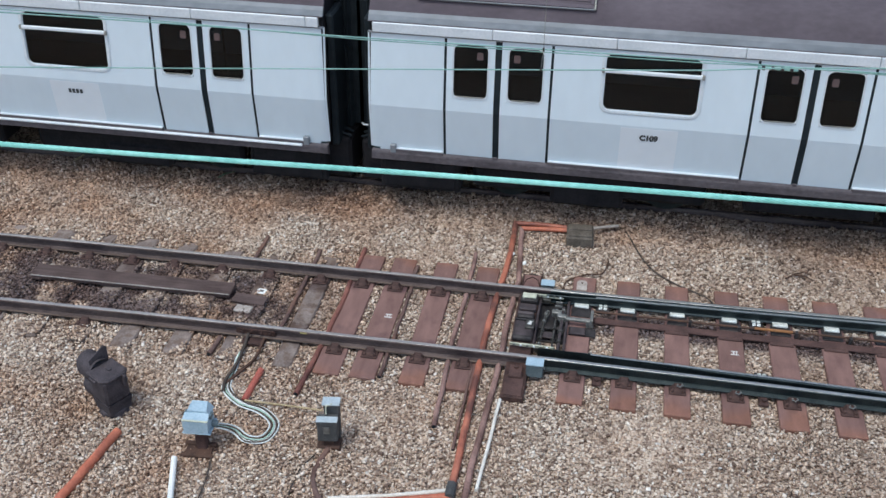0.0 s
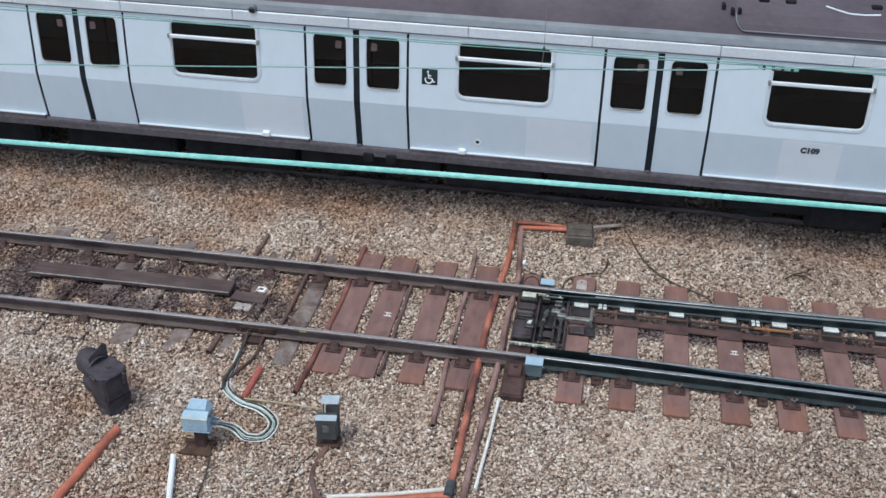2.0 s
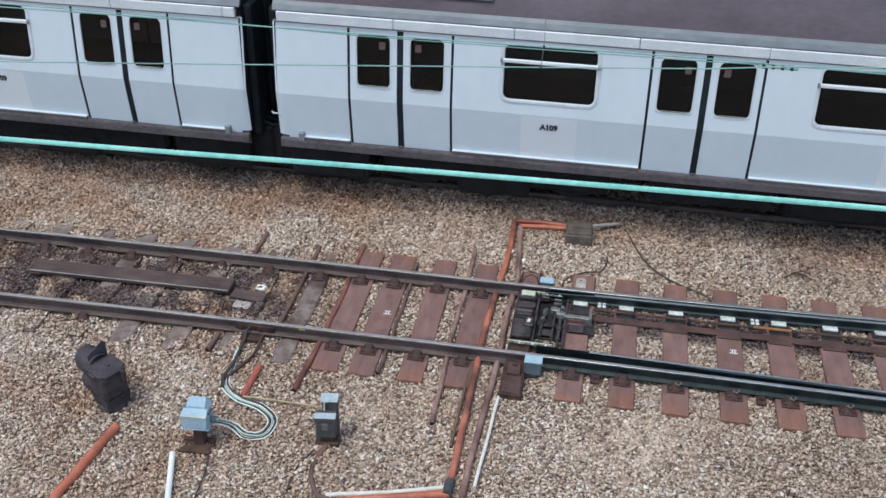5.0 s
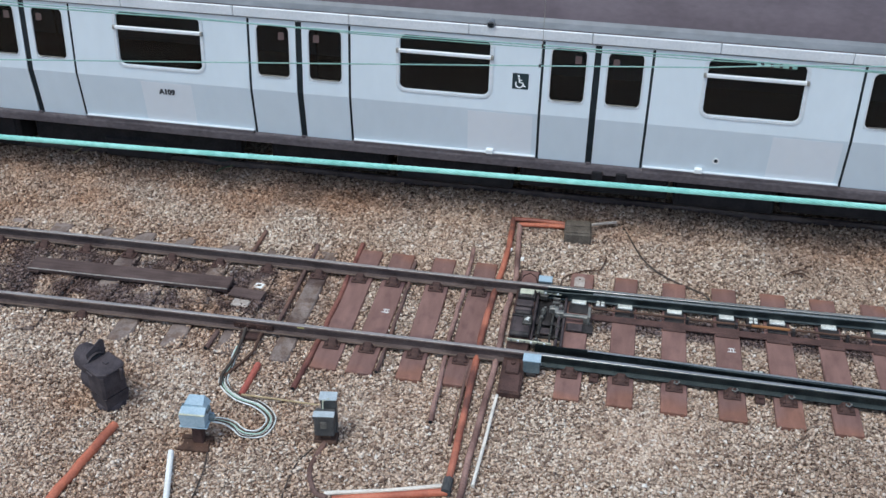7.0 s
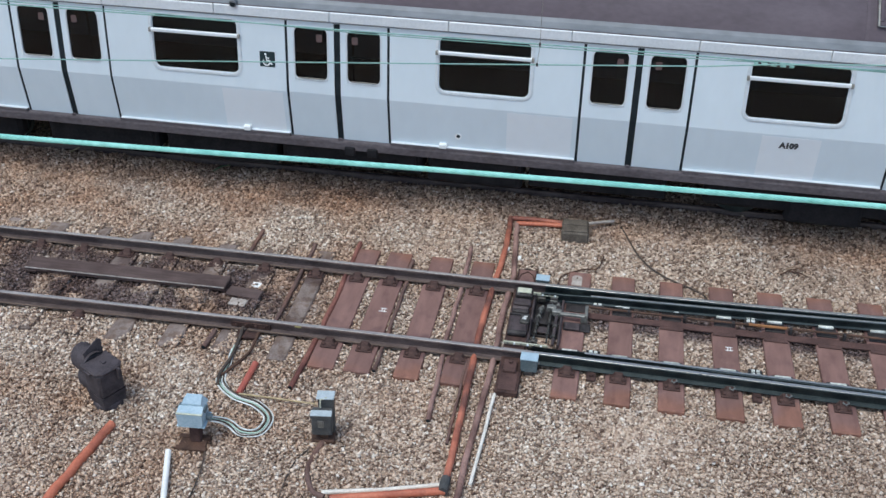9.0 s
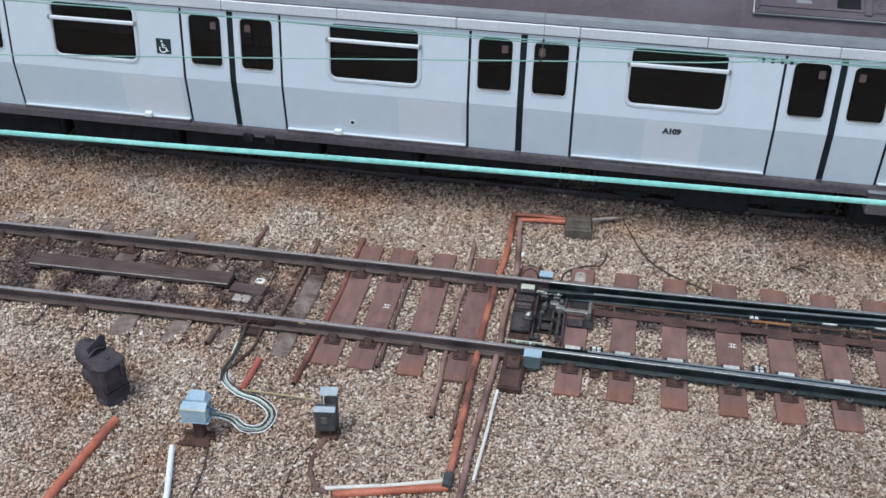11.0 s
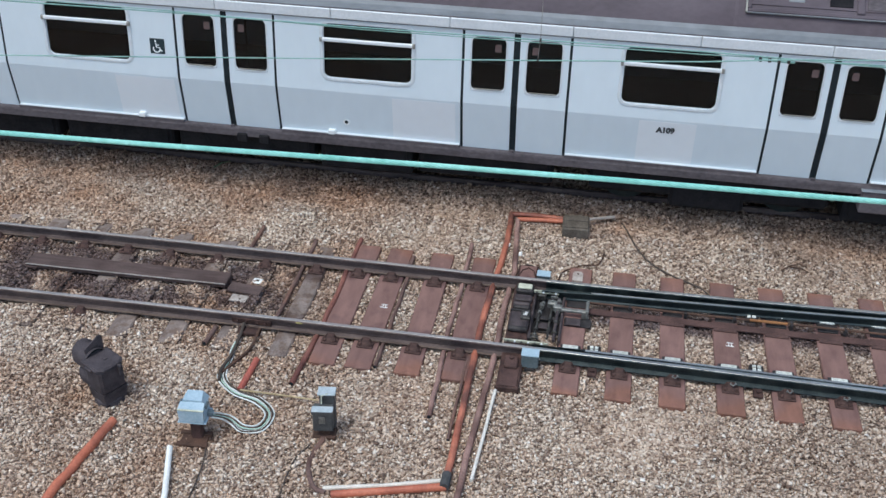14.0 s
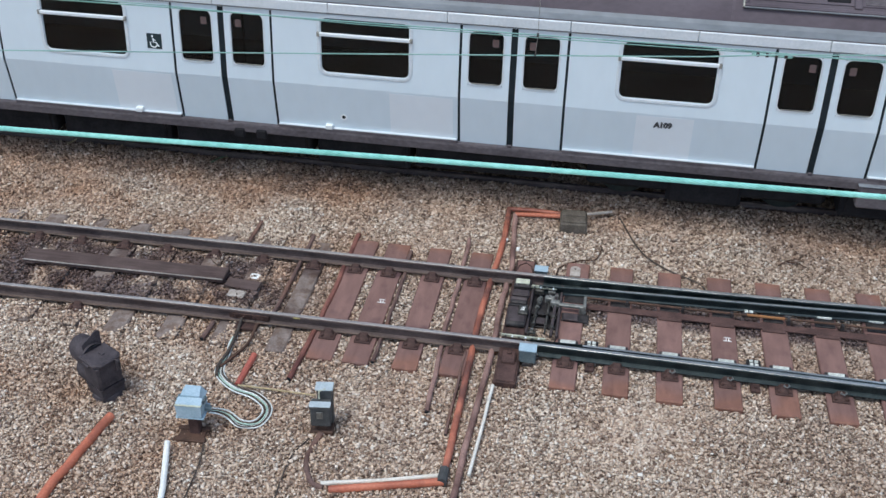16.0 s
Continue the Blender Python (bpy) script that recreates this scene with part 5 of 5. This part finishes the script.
# ---- pipes and trunking ----
def pipe(name, label, pts, r, mat, open_end=True, group="pipes by the track", smooth_line=False):
    t = thing(name, label, "pipe", pose(*pts[0]), group)
    o = Vector(pts[0])
    q = [Vector(p) - o for p in (curve(pts) if smooth_line else pts)]
    p = part("pipe_run", Build().tube(q, r, 12), mat, t, smooth=True)
    d = (q[-1] - q[-2]).normalized()
    if open_end:
        # black disc on the solid end stands for the shaded hollow
        part("pipe_mouth", Build().tube([q[-1] - d * 0.002, q[-1] + d * 0.003], r * 0.78, 10), M_RUBBER, t)
    return t


def slack(pts, z, amp=0.012, n=5):
    """Break a straight run into pieces with a little waviness."""
    out = []
    for (a, b), (c, d) in zip(pts, pts[1:]):
        for k in range(n):
            u = k / n
            out.append((a + (c - a) * u + random.uniform(-amp, amp), b + (d - b) * u, z + random.uniform(-amp, amp) * 0.5))
    return out + [(*pts[-1], z)]


pipe("conduit", "faded orange plastic conduit half sunk in ballast", slack([(-5.68, -5.2), (-5.61, -3.89), (-5.42, -2.80)], BED + 0.035, 0.01), 0.055, M_ORANGE)
pipe("conduit", "short faded red conduit beside the rail", [(-4.12, -2.0, BED + 0.02), (-4.10, -1.70, BED + 0.03), (-4.08, -1.42, BED + 0.045)], 0.042, M_REDSTUB)
pipe("conduit", "rust-red steel conduit running under both rails", slack([(-3.40, 1.55), (-3.42, 0.7), (-3.44, -0.6), (-3.52, -1.78)], BED + 0.03), 0.036, M_REDPIPE)
pipe("conduit", "rust-dark conduit between concrete sleepers", slack([(-4.06, 1.40), (-4.06, 0.6), (-4.10, -0.55)], BED + 0.03), 0.03, M_BROWNPIPE)
pipe("conduit", "rust-brown conduit beside a timber bearer", slack([(-2.545, 1.25), (-2.54, 0.5), (-2.545, -0.4), (-2.57, -1.27)], BED + 0.03), 0.028, M_BROWNPIPE)
pipe("conduit", "pale rust pipe passing under both rails", slack([(-1.755, 1.72), (-1.75, 0.7), (-1.76, -0.4), (-1.72, -2.05)], BED + 0.03), 0.032, M_PINKPIPE)
pipe("conduit", "stub of rusty conduit by a concrete sleeper", slack([(-4.94, 1.62), (-4.95, 0.95)], BED + 0.03, 0.004, 3), 0.03, M_BROWNPIPE)
pipe("conduit", "stub of rusty conduit by a concrete sleeper", slack([(-4.83, -0.85), (-4.86, -1.22)], BED + 0.03, 0.004, 3), 0.034, M_BROWNPIPE)
pipe("conduit", "faded orange conduit crossing under the track to a pit", slack([(-1.28, 2.66), (-1.245, 1.85), (-1.31, 0.7), (-1.35, -0.25), (-1.345, -0.9), (-1.345, -3.06)], BED + 0.04, 0.008), 0.044, M_ORANGEDIRTY, False)
pipe("conduit", "faded orange conduit bend leading into the pit", [(-1.30, 2.64, BED + 0.05), (-0.9, 2.665, BED + 0.055), (-0.47, 2.62, BED + 0.07)], 0.036, M_ORANGE, False)
pipe("conduit", "faded orange conduit bend leading into the pit", [(-1.17, 2.52, BED + 0.045), (-0.8, 2.555, BED + 0.05), (-0.47, 2.56, BED + 0.06)], 0.034, M_ORANGE, False)
pipe("conduit", "grey-brown conduit crossing under the track", slack([(-1.16, 2.52), (-1.10, 1.7), (-1.05, 1.15), (-1.09, 0.4), (-1.10, -0.9), (-1.17, -2.6), (-1.22, -5.2)], BED + 0.035, 0.01), 0.040, M_PINKPIPE, False)
pipe("conduit", "thin rusty pipe along an orange conduit", slack([(-1.43, -0.85), (-1.43, -2.4)], BED + 0.03, 0.006), 0.020, M_BROWNPIPE)
pipe("trim_strip", "yellowed white plastic strip lying beside a conduit", slack([(-0.99, -1.46), (-1.06, -3.02)], BED + 0.062, 0.004), 0.021, M_STRIP, False)
pipe("trim_strip", "yellowed white plastic strip lying on ballast", [(-2.68, -3.40, BED + 0.028), (-2.0, -3.23, BED + 0.02), (-1.39, -3.05, BED + 0.03)], 0.028, M_STRIP, False)
pipe("conduit", "faded orange conduit lying beside a white strip", [(-1.33, -3.13, BED + 0.03), (-2.0, -3.32, BED + 0.03), (-2.57, -3.48, BED + 0.03)], 0.046, M_ORANGE)
pipe("marker_post", "white plastic marker post fallen on ballast", [(-4.24, -4.4, BED + 0.03), (-4.38, -3.79, BED + 0.04), (-4.58, -3.13, BED + 0.06)], 0.036, M_WHITE)
pipe("grey_tube", "grey tube end sticking out of the cable pit", [(-0.08, 2.62, BED + 0.11), (0.30, 2.76, BED + 0.11)], 0.025, M_PALECONC)
pipe("cable_duct", "rusty flexible duct from a lineside box", [(-2.88, -2.62, BED + 0.02), (-2.93, -2.85, BED + 0.0), (-2.93, -3.10, BED + 0.01), (-2.80, -3.38, BED + 0.01), (-2.64, -3.45, BED + 0.01)], 0.034, M_BROWNPIPE, False, smooth_line=True)
part("pipe_coupling", Build().tube([(-1.345, -2.96, BED + 0.05), (-1.345, -3.17, BED + 0.05)], 0.058, 10), M_GREYBOX)
tagged(bpy.data.objects["pipe_coupling"], "dark grey coupling where conduits meet on ballast", "coupling")


# ---- cables ----
M_GREENCABLE = surface("pale_green_cable", (0.30, 0.44, 0.34), (0.45, 0.58, 0.48), 0.5)


def cable_bundle():
    t = thing("cable_bundle", "looped bundle of pale cables running to a blue box", "cables", pose(-4.4, -1.8, BED))
    base = [(-4.46, -1.10, BED + 0.02), (-4.45, -1.26, BED + 0.015), (-4.42, -1.46, BED + 0.02), (-4.41, -1.80, BED + 0.02), (-4.16, -2.06, BED + 0.03), (-3.84, -2.15, BED + 0.03), (-3.62, -2.34, BED + 0.02), (-3.66, -2.60, BED + 0.02),
            (-3.86, -2.66, BED + 0.03), (-4.02, -2.60, BED + 0.09), (-4.12, -2.68, BED + 0.20), (-4.20, -2.77, BED + 0.28)]
    for k in range(6):
        o = (k - 2.5) * 0.021
        pts = []
        for i, p in enumerate(base):
            a, b = base[max(0, i - 1)], base[min(len(base) - 1, i + 1)]
            d = Vector((b[0] - a[0], b[1] - a[1], 0)).normalized()
            w = o * (0.45 if i < 3 or i == len(base) - 1 else 1) + random.uniform(-0.012, 0.012)
            pts.append((p[0] + d.y * w + 4.4, p[1] - d.x * w + 1.8, p[2] - BED + 0.012 * (k % 2)))
        part("cable", Build().tube(curve(pts, 6), 0.0098, 7), (M_CABLE, M_DARKCABLE, M_CABLE, M_GREENCABLE, M_DARKCABLE, M_CABLE)[k], t, smooth=True)
    dark = [(-0.04, 0.98, 0.12), (-0.04, 0.75, 0.05), (-0.03, 0.4, 0.05), (-0.06, 0.1, 0.05), (-0.02, -0.1, 0.05)]
    part("dark_sleeve", Build().tube(curve(dark, 6), 0.022, 8), M_DARKCABLE, t, "dark cable sleeve", smooth=True)
    part("dark_sleeve", Build().tube(curve([(0.18, 0.95, 0.08), (0.16, 0.6, 0.03), (0.05, 0.3, 0.03), (-0.06, 0.05, 0.03)], 6), 0.02, 8), M_RUST, t, smooth=True)


cable_bundle()


def loose_cable(label, pts, r=0.011, mat=None):
    ob = part("loose_cable", Build().tube(curve(pts), r, 6), mat or M_DARKCABLE, smooth=True)
    tagged(ob, label, "cable", "loose cables")


loose_cable("thin dark brown cable trailing over ballast", [(0.30, 2.78, BED + 0.03), (0.44, 2.70, BED + 0.02), (0.72, 1.98, BED + 0.02), (1.05, 1.57, BED + 0.02), (1.60, 1.22, BED + 0.02), (1.70, 0.95, -0.17)], 0.013)
loose_cable("short brown cable beside a timber bearer", [(-0.42, 1.02, BED + 0.05), (-0.36, 1.28, BED + 0.03), (-0.10, 1.48, BED + 0.03), (0.12, 1.55, BED + 0.03), (0.2, 1.9, BED + 0.02)], 0.010, M_RUST)
loose_cable("brown cable half buried in ballast", [(-4.2, -2.95, BED + 0.012), (-4.12, -3.4, BED + 0.014), (-4.1, -4.2, BED + 0.012)], 0.010)
loose_cable("brown cable half buried in ballast", [(-3.0, -2.72, BED + 0.012), (-3.13, -3.1, BED + 0.014), (-3.12, -3.9, BED + 0.012)], 0.010)
loose_cable("thin dark wire curled over a bearer", [(-0.98, 1.02, -0.15), (-0.92, 1.26, -0.13), (-0.75, 1.24, -0.13), (-0.66, 1.08, -0.12)], 0.010)
stick = part("bamboo_stick", Build().tube([(-4.10, -2.02, BED + 0.05), (-3.6, -2.03, BED + 0.06), (-3.10, -2.05, BED + 0.07)], [0.013, 0.012, 0.011], 7), M_BAMBOO)
tagged(stick, "dry bamboo stick lying on ballast", "stick")


# ---- board, offcuts ----
def plank():
    t = thing("plank", "dark weathered board lying between the rails", "board", pose(-6.46, 0.10, -0.172, 0, 0, 0.9))
    part("board", Build().box(-1.47, 1.47, -0.14, 0.14, 0.012, 0.085, 0.012), M_PLANK, t)
    part("worn_edge", Build().box(-1.465, 1.465, -0.147, -0.139, 0.066, 0.086, 0.003), M_PALECONC, t, "pale splintered edge")
    part("end_cleat", Build().box(-1.50, -1.30, -0.155, 0.13, 0.0, 0.04, 0.008), M_PLANK, t)
    for x in (-0.9, 0.1, 1.1):
        part("batten", Build().box(x - 0.05, x + 0.05, -0.11, 0.11, -0.004, 0.012, 0.003), M_PLANK, t)


plank()
ob = part("board_offcut", Build().box(-0.24, 0.24, -0.10, 0.10, 0, 0.03, 0.006), M_PLANK, at=pose(-4.70, 0.0, -0.168, 0, 0, -4))
tagged(ob, "short brown board offcut lying between the rails", "board")
ob = part("concrete_offcut", Build().box(-0.12, 0.12, -0.075, 0.075, 0, 0.03, 0.01), M_PALECONC, at=pose(-4.72, -0.22, -0.172, 0, 0, -4))
tagged(ob, "pale concrete slab piece lying between the rails", "slab")
ob = part("bolt_cap", Build().box(-0.065, 0.065, -0.055, 0.055, 0, 0.02, 0.006), M_WHITE, at=pose(-4.60, 0.23, -0.176, 0, 0, -6))
# no real opening: a dark block paints the shade of the hole
part("cap_hole", Build().box(-0.028, 0.028, -0.022, 0.022, 0.018, 0.023, 0.002), M_PIT, ob, "dark block painted as the hole")
tagged(ob, "white square cap with a dark block painted as the hole on a concrete sleeper", "cap")
for x, y, r, l in ((-6.1, 3.1, 50, 0.16), (-8.6, 3.35, 62, 0.3), (2.9, 2.0, 35, 0.2), (3.0, 1.95, -20, 0.14)):
    ob = part("twig", Build().tube([(-l, 0, 0), (0, 0.02, 0.02), (l, -0.01, 0.005)], [0.012, 0.010, 0.005], 6), surface("green_twig", (0.06, 0.10, 0.05), (0.13, 0.19, 0.10)) if x == -6.1 else M_BAMBOO if x < 0 else M_RUST, at=pose(x, y, BED + 0.035 + lift(y), 0, 0, r))
    tagged(ob, "dry twig lying on ballast", "twig", "twigs")
for x, y in ((-1.22, 1.80), (-1.02, 1.60)):
    ob = part("litter_scrap", Build().box(-0.04, 0.04, -0.025, 0.025, -0.01, 0.025, 0.012), M_WHITE, at=pose(x, y, BED + 0.03, 8, 12, x * 90))
    tagged(ob, "crumpled white scrap of litter on ballast", "litter", "litter")


def settle(kept):
    """Move every loose thing of the yard from its rough place to its trued one."""
    still = Matrix.Identity(4)
    for ob in list(scene.objects):
        if ob.parent or ob in kept or ob.type not in ("MESH", "EMPTY") or ob.name.split(".")[0] in ("ground", "sleeper", "rail", "switch_blade", "train_car"):
            continue
        was = ob.location.copy()
        turned = any(abs(a) > 1e-6 for a in ob.rotation_euler)
        ob.location.x, ob.location.y = plan(was.x, was.y) if was.length > 1e-6 else (0, 0)
        for m in (ob, *ob.children_recursive):
            if m.type == "MESH" and not turned and (m is ob or m.matrix_basis == still):
                for v in m.data.vertices:
                    x, y = plan(was.x + v.co.x, was.y + v.co.y)
                    v.co.x, v.co.y = x - ob.location.x, y - ob.location.y


settle([])


# ---- overhead wires ----
def wires():
    t = thing("feeder_wire", "thick green-patinated copper feeder wire", "wire", pose(-0.574, -8.0, 6.589))
    pts = [(-30, 0, -0.5)] + [(x, 0, z) for x, z in ((-2.9, -0.064), (-1.70, -0.039), (-1.02, -0.025), (-0.378, -0.009), (0.0, 0.0), (0.623, 0.011), (1.185, 0.020), (1.489, 0.025), (2.9, 0.045))] + [(30, 0, 0.3)]
    part("core", Build().tube(pts, 0.0078, 10), M_PATINA, t, smooth=True)
    for k in range(7):
        # wires of the rope, laid round the core
        xs = [-3.6 + 0.012 * i for i in range(601)]
        zs = np.interp(xs, [p[0] for p in pts], [p[2] for p in pts])
        lay = [(x, 0.0066 * math.cos(2 * math.pi * (k / 7 + x / 0.17)), z + 0.0066 * math.sin(2 * math.pi * (k / 7 + x / 0.17))) for x, z in zip(xs, zs)]
        part("strand", Build().tube(lay, 0.0033, 5), M_PATINA, t, smooth=True)
    c = thing("catenary", "thin green copper contact and carrier wires with droppers", "overhead wire", pose(-0.612, -3.2, 5.113))
    part("carrier_wire", Build().tube([(-30, 0, -0.15), (-4.72, 0, -0.021), (-3.17, 0, -0.011), (-1.5, 0, -0.012), (0, 0, 0.0), (1.276, 0, 0.009), (1.836, 0, 0.004), (2.626, 0, -0.004), (30, 0, -0.3)], 0.0062, 8), M_WIRE, c)
    part("carrier_wire", Build().tube([(-30, 0.02, 0.2), (-6, 0.0, 0.012), (-3.17, 0, 0.004), (-1.5, 0, -0.028), (0, 0, -0.022), (1.276, 0, -0.014), (1.836, 0, 0.0), (30, 0, 0.3)], 0.0045, 8), M_WIRE, c)
    part("contact_wire", Build().tube([(-30, -0.4, -2.2), (-4.576, -0.4, -0.350), (-3.035, -0.4, -0.236), (-1.59, -0.4, -0.126), (0.018, -0.4, -0.003), (1.254, -0.4, 0.093), (1.777, -0.4, 0.153), (8, -0.4, 0.65), (30, -0.4, 2.2)], 0.0055, 8), M_WIRE, c)
    d = part("dropper", Build().tube([(0, 0, 0.0), (0, 0.0, 1.2)], 0.002, 6), M_STEEL, c)
    part("dropper_clip", Build().box(-0.008, 0.008, -0.008, 0.008, -0.020, 0.015, 0.003), M_BLACK, d)
    d = part("dropper", Build().tube([(0, 0, -0.01), (0.018, -0.4, -0.003)], 0.002, 6), M_STEEL, c)
    part("dropper_clip", Build().box(0.010, 0.026, -0.408, -0.392, -0.016, 0.010, 0.003), M_BLACK, d)
    s = part("splice", Build().tube([(1.66, -0.1, 0.024), (1.96, -0.1, 0.020)], 0.012, 8), M_WIRE, c, "wire splice clamp")
    for k in range(4):
        part("splice_bolt", Build().box(1.69 + 0.07 * k, 1.715 + 0.07 * k, -0.115, -0.085, 0.008, 0.038, 0.004), M_BLACK, s)


wires()


# ---- ballast ----
def ballast():
    rng = np.random.default_rng(7)
    base = np.array([(i, j, k) for i in (-1, 1) for j in (-1, 1) for k in (-1, 1)]) * 0.62
    tri = np.array([(0, 1, 3), (0, 3, 2), (4, 6, 7), (4, 7, 5), (0, 4, 5), (0, 5, 1), (2, 3, 7), (2, 7, 6), (0, 2, 6), (0, 6, 4), (1, 5, 7), (1, 7, 3)])
    step = 0.0262
    gx, gy = np.meshgrid(np.arange(-11.5, 5.6, step), np.arange(-5.0, 5.6, step))
    x, y = gx.ravel() + rng.uniform(-0.016, 0.016, gx.size), gy.ravel() + rng.uniform(-0.016, 0.016, gx.size)
    # keep to what lies between the edges of the view
    keep = (x > -8.65 - (y + 4.2) * 0.33) & (x < 3.9 + (y + 4.2) * 0.13) & (y > -4.6)
    x, y = x[keep], y[keep]
    z = np.full(x.size, GROUND + 0.020)
    r = (0.55 + 0.95 * rng.random(x.size) ** 1.8) * 0.0190
    r = r * (1 + 0.16 * np.clip((y - 1.0) / 2, 0, 1))
    bury = np.zeros(x.size, bool)
    for sx, w, k in SLEEPERS:
        a, b = sleeper_spans(k)
        inside = (abs(x - sx) < w / 2 + 0.005) & (y > a - 0.008) & (y < b + 0.008)
        if k == "c":
            # ballast has crept over the older sleepers
            n0 = np.array([noise.noise((px * 1.7, py * 1.7, 5.0)) for px, py in zip(x[inside], y[inside])])
            cover = n0 > np.where((abs(y[inside]) < 0.72) & (x[inside] < -4.2), np.where(x[inside] < -7.4, -2.0, -0.16), -0.02)
            idx = np.where(inside)[0]
            z[idx[cover]] = S_TOP - 0.004
            bury[idx[~cover]] = True
        else:
            bury |= inside
    for fy in (near_y, far_y):
        d = y - np.array([fy(v) for v in x])
        bury |= abs(d) < np.where(x < -3.3, 0.05, 0.062)
    bury |= (x > -1.13) & (x < -0.36) & (y > np.where(x > -0.80, -0.16, -0.5)) & (y < 0.8)
    bury |= (abs(y - 3.3325) < 0.045) | (abs(y - 4.7675) < 0.08)
    x, y, z, r = x[~bury], y[~bury], z[~bury], r[~bury]
    z = z + rng.uniform(-0.012, 0.016, x.size) + 0.012 * np.sin(x * 2.1 + 1.3 * np.sin(y * 1.7)) * np.cos(y * 1.9)
    z = z + np.array([lift(v) for v in y])
    n = x.size
    shape = base[None] + rng.uniform(-0.40, 0.40, (n, 8, 3))
    shape = shape * (rng.uniform(0.65, 1.35, (n, 1, 3)))
    a, c = rng.uniform(0, 2 * np.pi, n), rng.uniform(-0.6, 0.6, n)
    ca, sa, cc, sc = np.cos(a), np.sin(a), np.cos(c), np.sin(c)
    X, Y, Z = shape[..., 0], shape[..., 1], shape[..., 2] * 0.8
    Y, Z = Y * cc[:, None] - Z * sc[:, None], Y * sc[:, None] + Z * cc[:, None]
    X, Y = X * ca[:, None] - Y * sa[:, None], X * sa[:, None] + Y * ca[:, None]
    V = np.stack([X * r[:, None] + x[:, None], Y * r[:, None] + y[:, None], Z * r[:, None] + z[:, None]], -1).reshape(-1, 3)
    F = (tri[None] + 8 * np.arange(n)[:, None, None]).reshape(-1, 3)
    me = bpy.data.meshes.new("ballast")
    me.vertices.add(len(V))
    me.vertices.foreach_set("co", V.ravel())
    me.loops.add(F.size)
    me.loops.foreach_set("vertex_index", F.ravel().astype(np.int32))
    me.polygons.add(len(F))
    me.polygons.foreach_set("loop_start", np.arange(0, F.size, 3, dtype=np.int32))
    me.update(calc_edges=True)
    me.materials.append(M_STONE)
    tagged(new("ballast", me), "loose tan, grey and rust-stained crushed stone ballast", "ballast", kind="stuff")


ballast()

# ---- motion ----
RUN = [(0.0, 0.008), (0.5, -2.678), (1.0, -5.434), (1.5, -8.074), (2.0, -10.592), (2.5, -12.978), (3.0, -15.227), (3.5, -17.200), (4.0, -19.212), (4.5, -21.02), (5.0, -22.71), (5.5, -24.315), (6.0, -25.83), (6.5, -27.214), (7.0, -28.459), (7.5, -29.557), (8.0, -30.546), (8.5, -31.396), (9.0, -32.121), (9.5, -32.75), (10.0, -33.23), (10.5, -33.56), (11.0, -33.77), (11.3, -33.818), (11.6, -33.818), (16.0, -33.818)]
THROW = [(0.0, 0.0), (8.5, 0.0), (8.7, 0.15), (9.2, 0.93), (9.4, 1.0), (16.0, 1.0)]


def motions():
    for x, ob in CARS:
        walk(ob, [(t, pose(x + s, CAR_Y, CAR_Z)) for t, s in RUN])
    # wheels roll without slipping
    ts, xs = [t for t, _ in RUN], [x for _, x in RUN]
    rolls = [(k / 10, math.degrees(np.interp(k / 10, ts, xs) / 0.42)) for k in range(114)] + [(16.0, math.degrees(xs[-1] / 0.42))]
    for x, ob in WHEELS:
        walk(ob, [(t, pose(x, 0, 0.463, 0, a, 0)) for t, a in rolls])
    turn = math.degrees(0.115 / (HEEL + 0.6))
    walk(blade_far, [(t, pose(HEEL, FAR_H, 0, 0, 0, turn * k)) for t, k in THROW])
    walk(blade_near, [(t, pose(HEEL, NEAR_H, 0, 0, 0, turn * (k - 1))) for t, k in THROW])


motions()
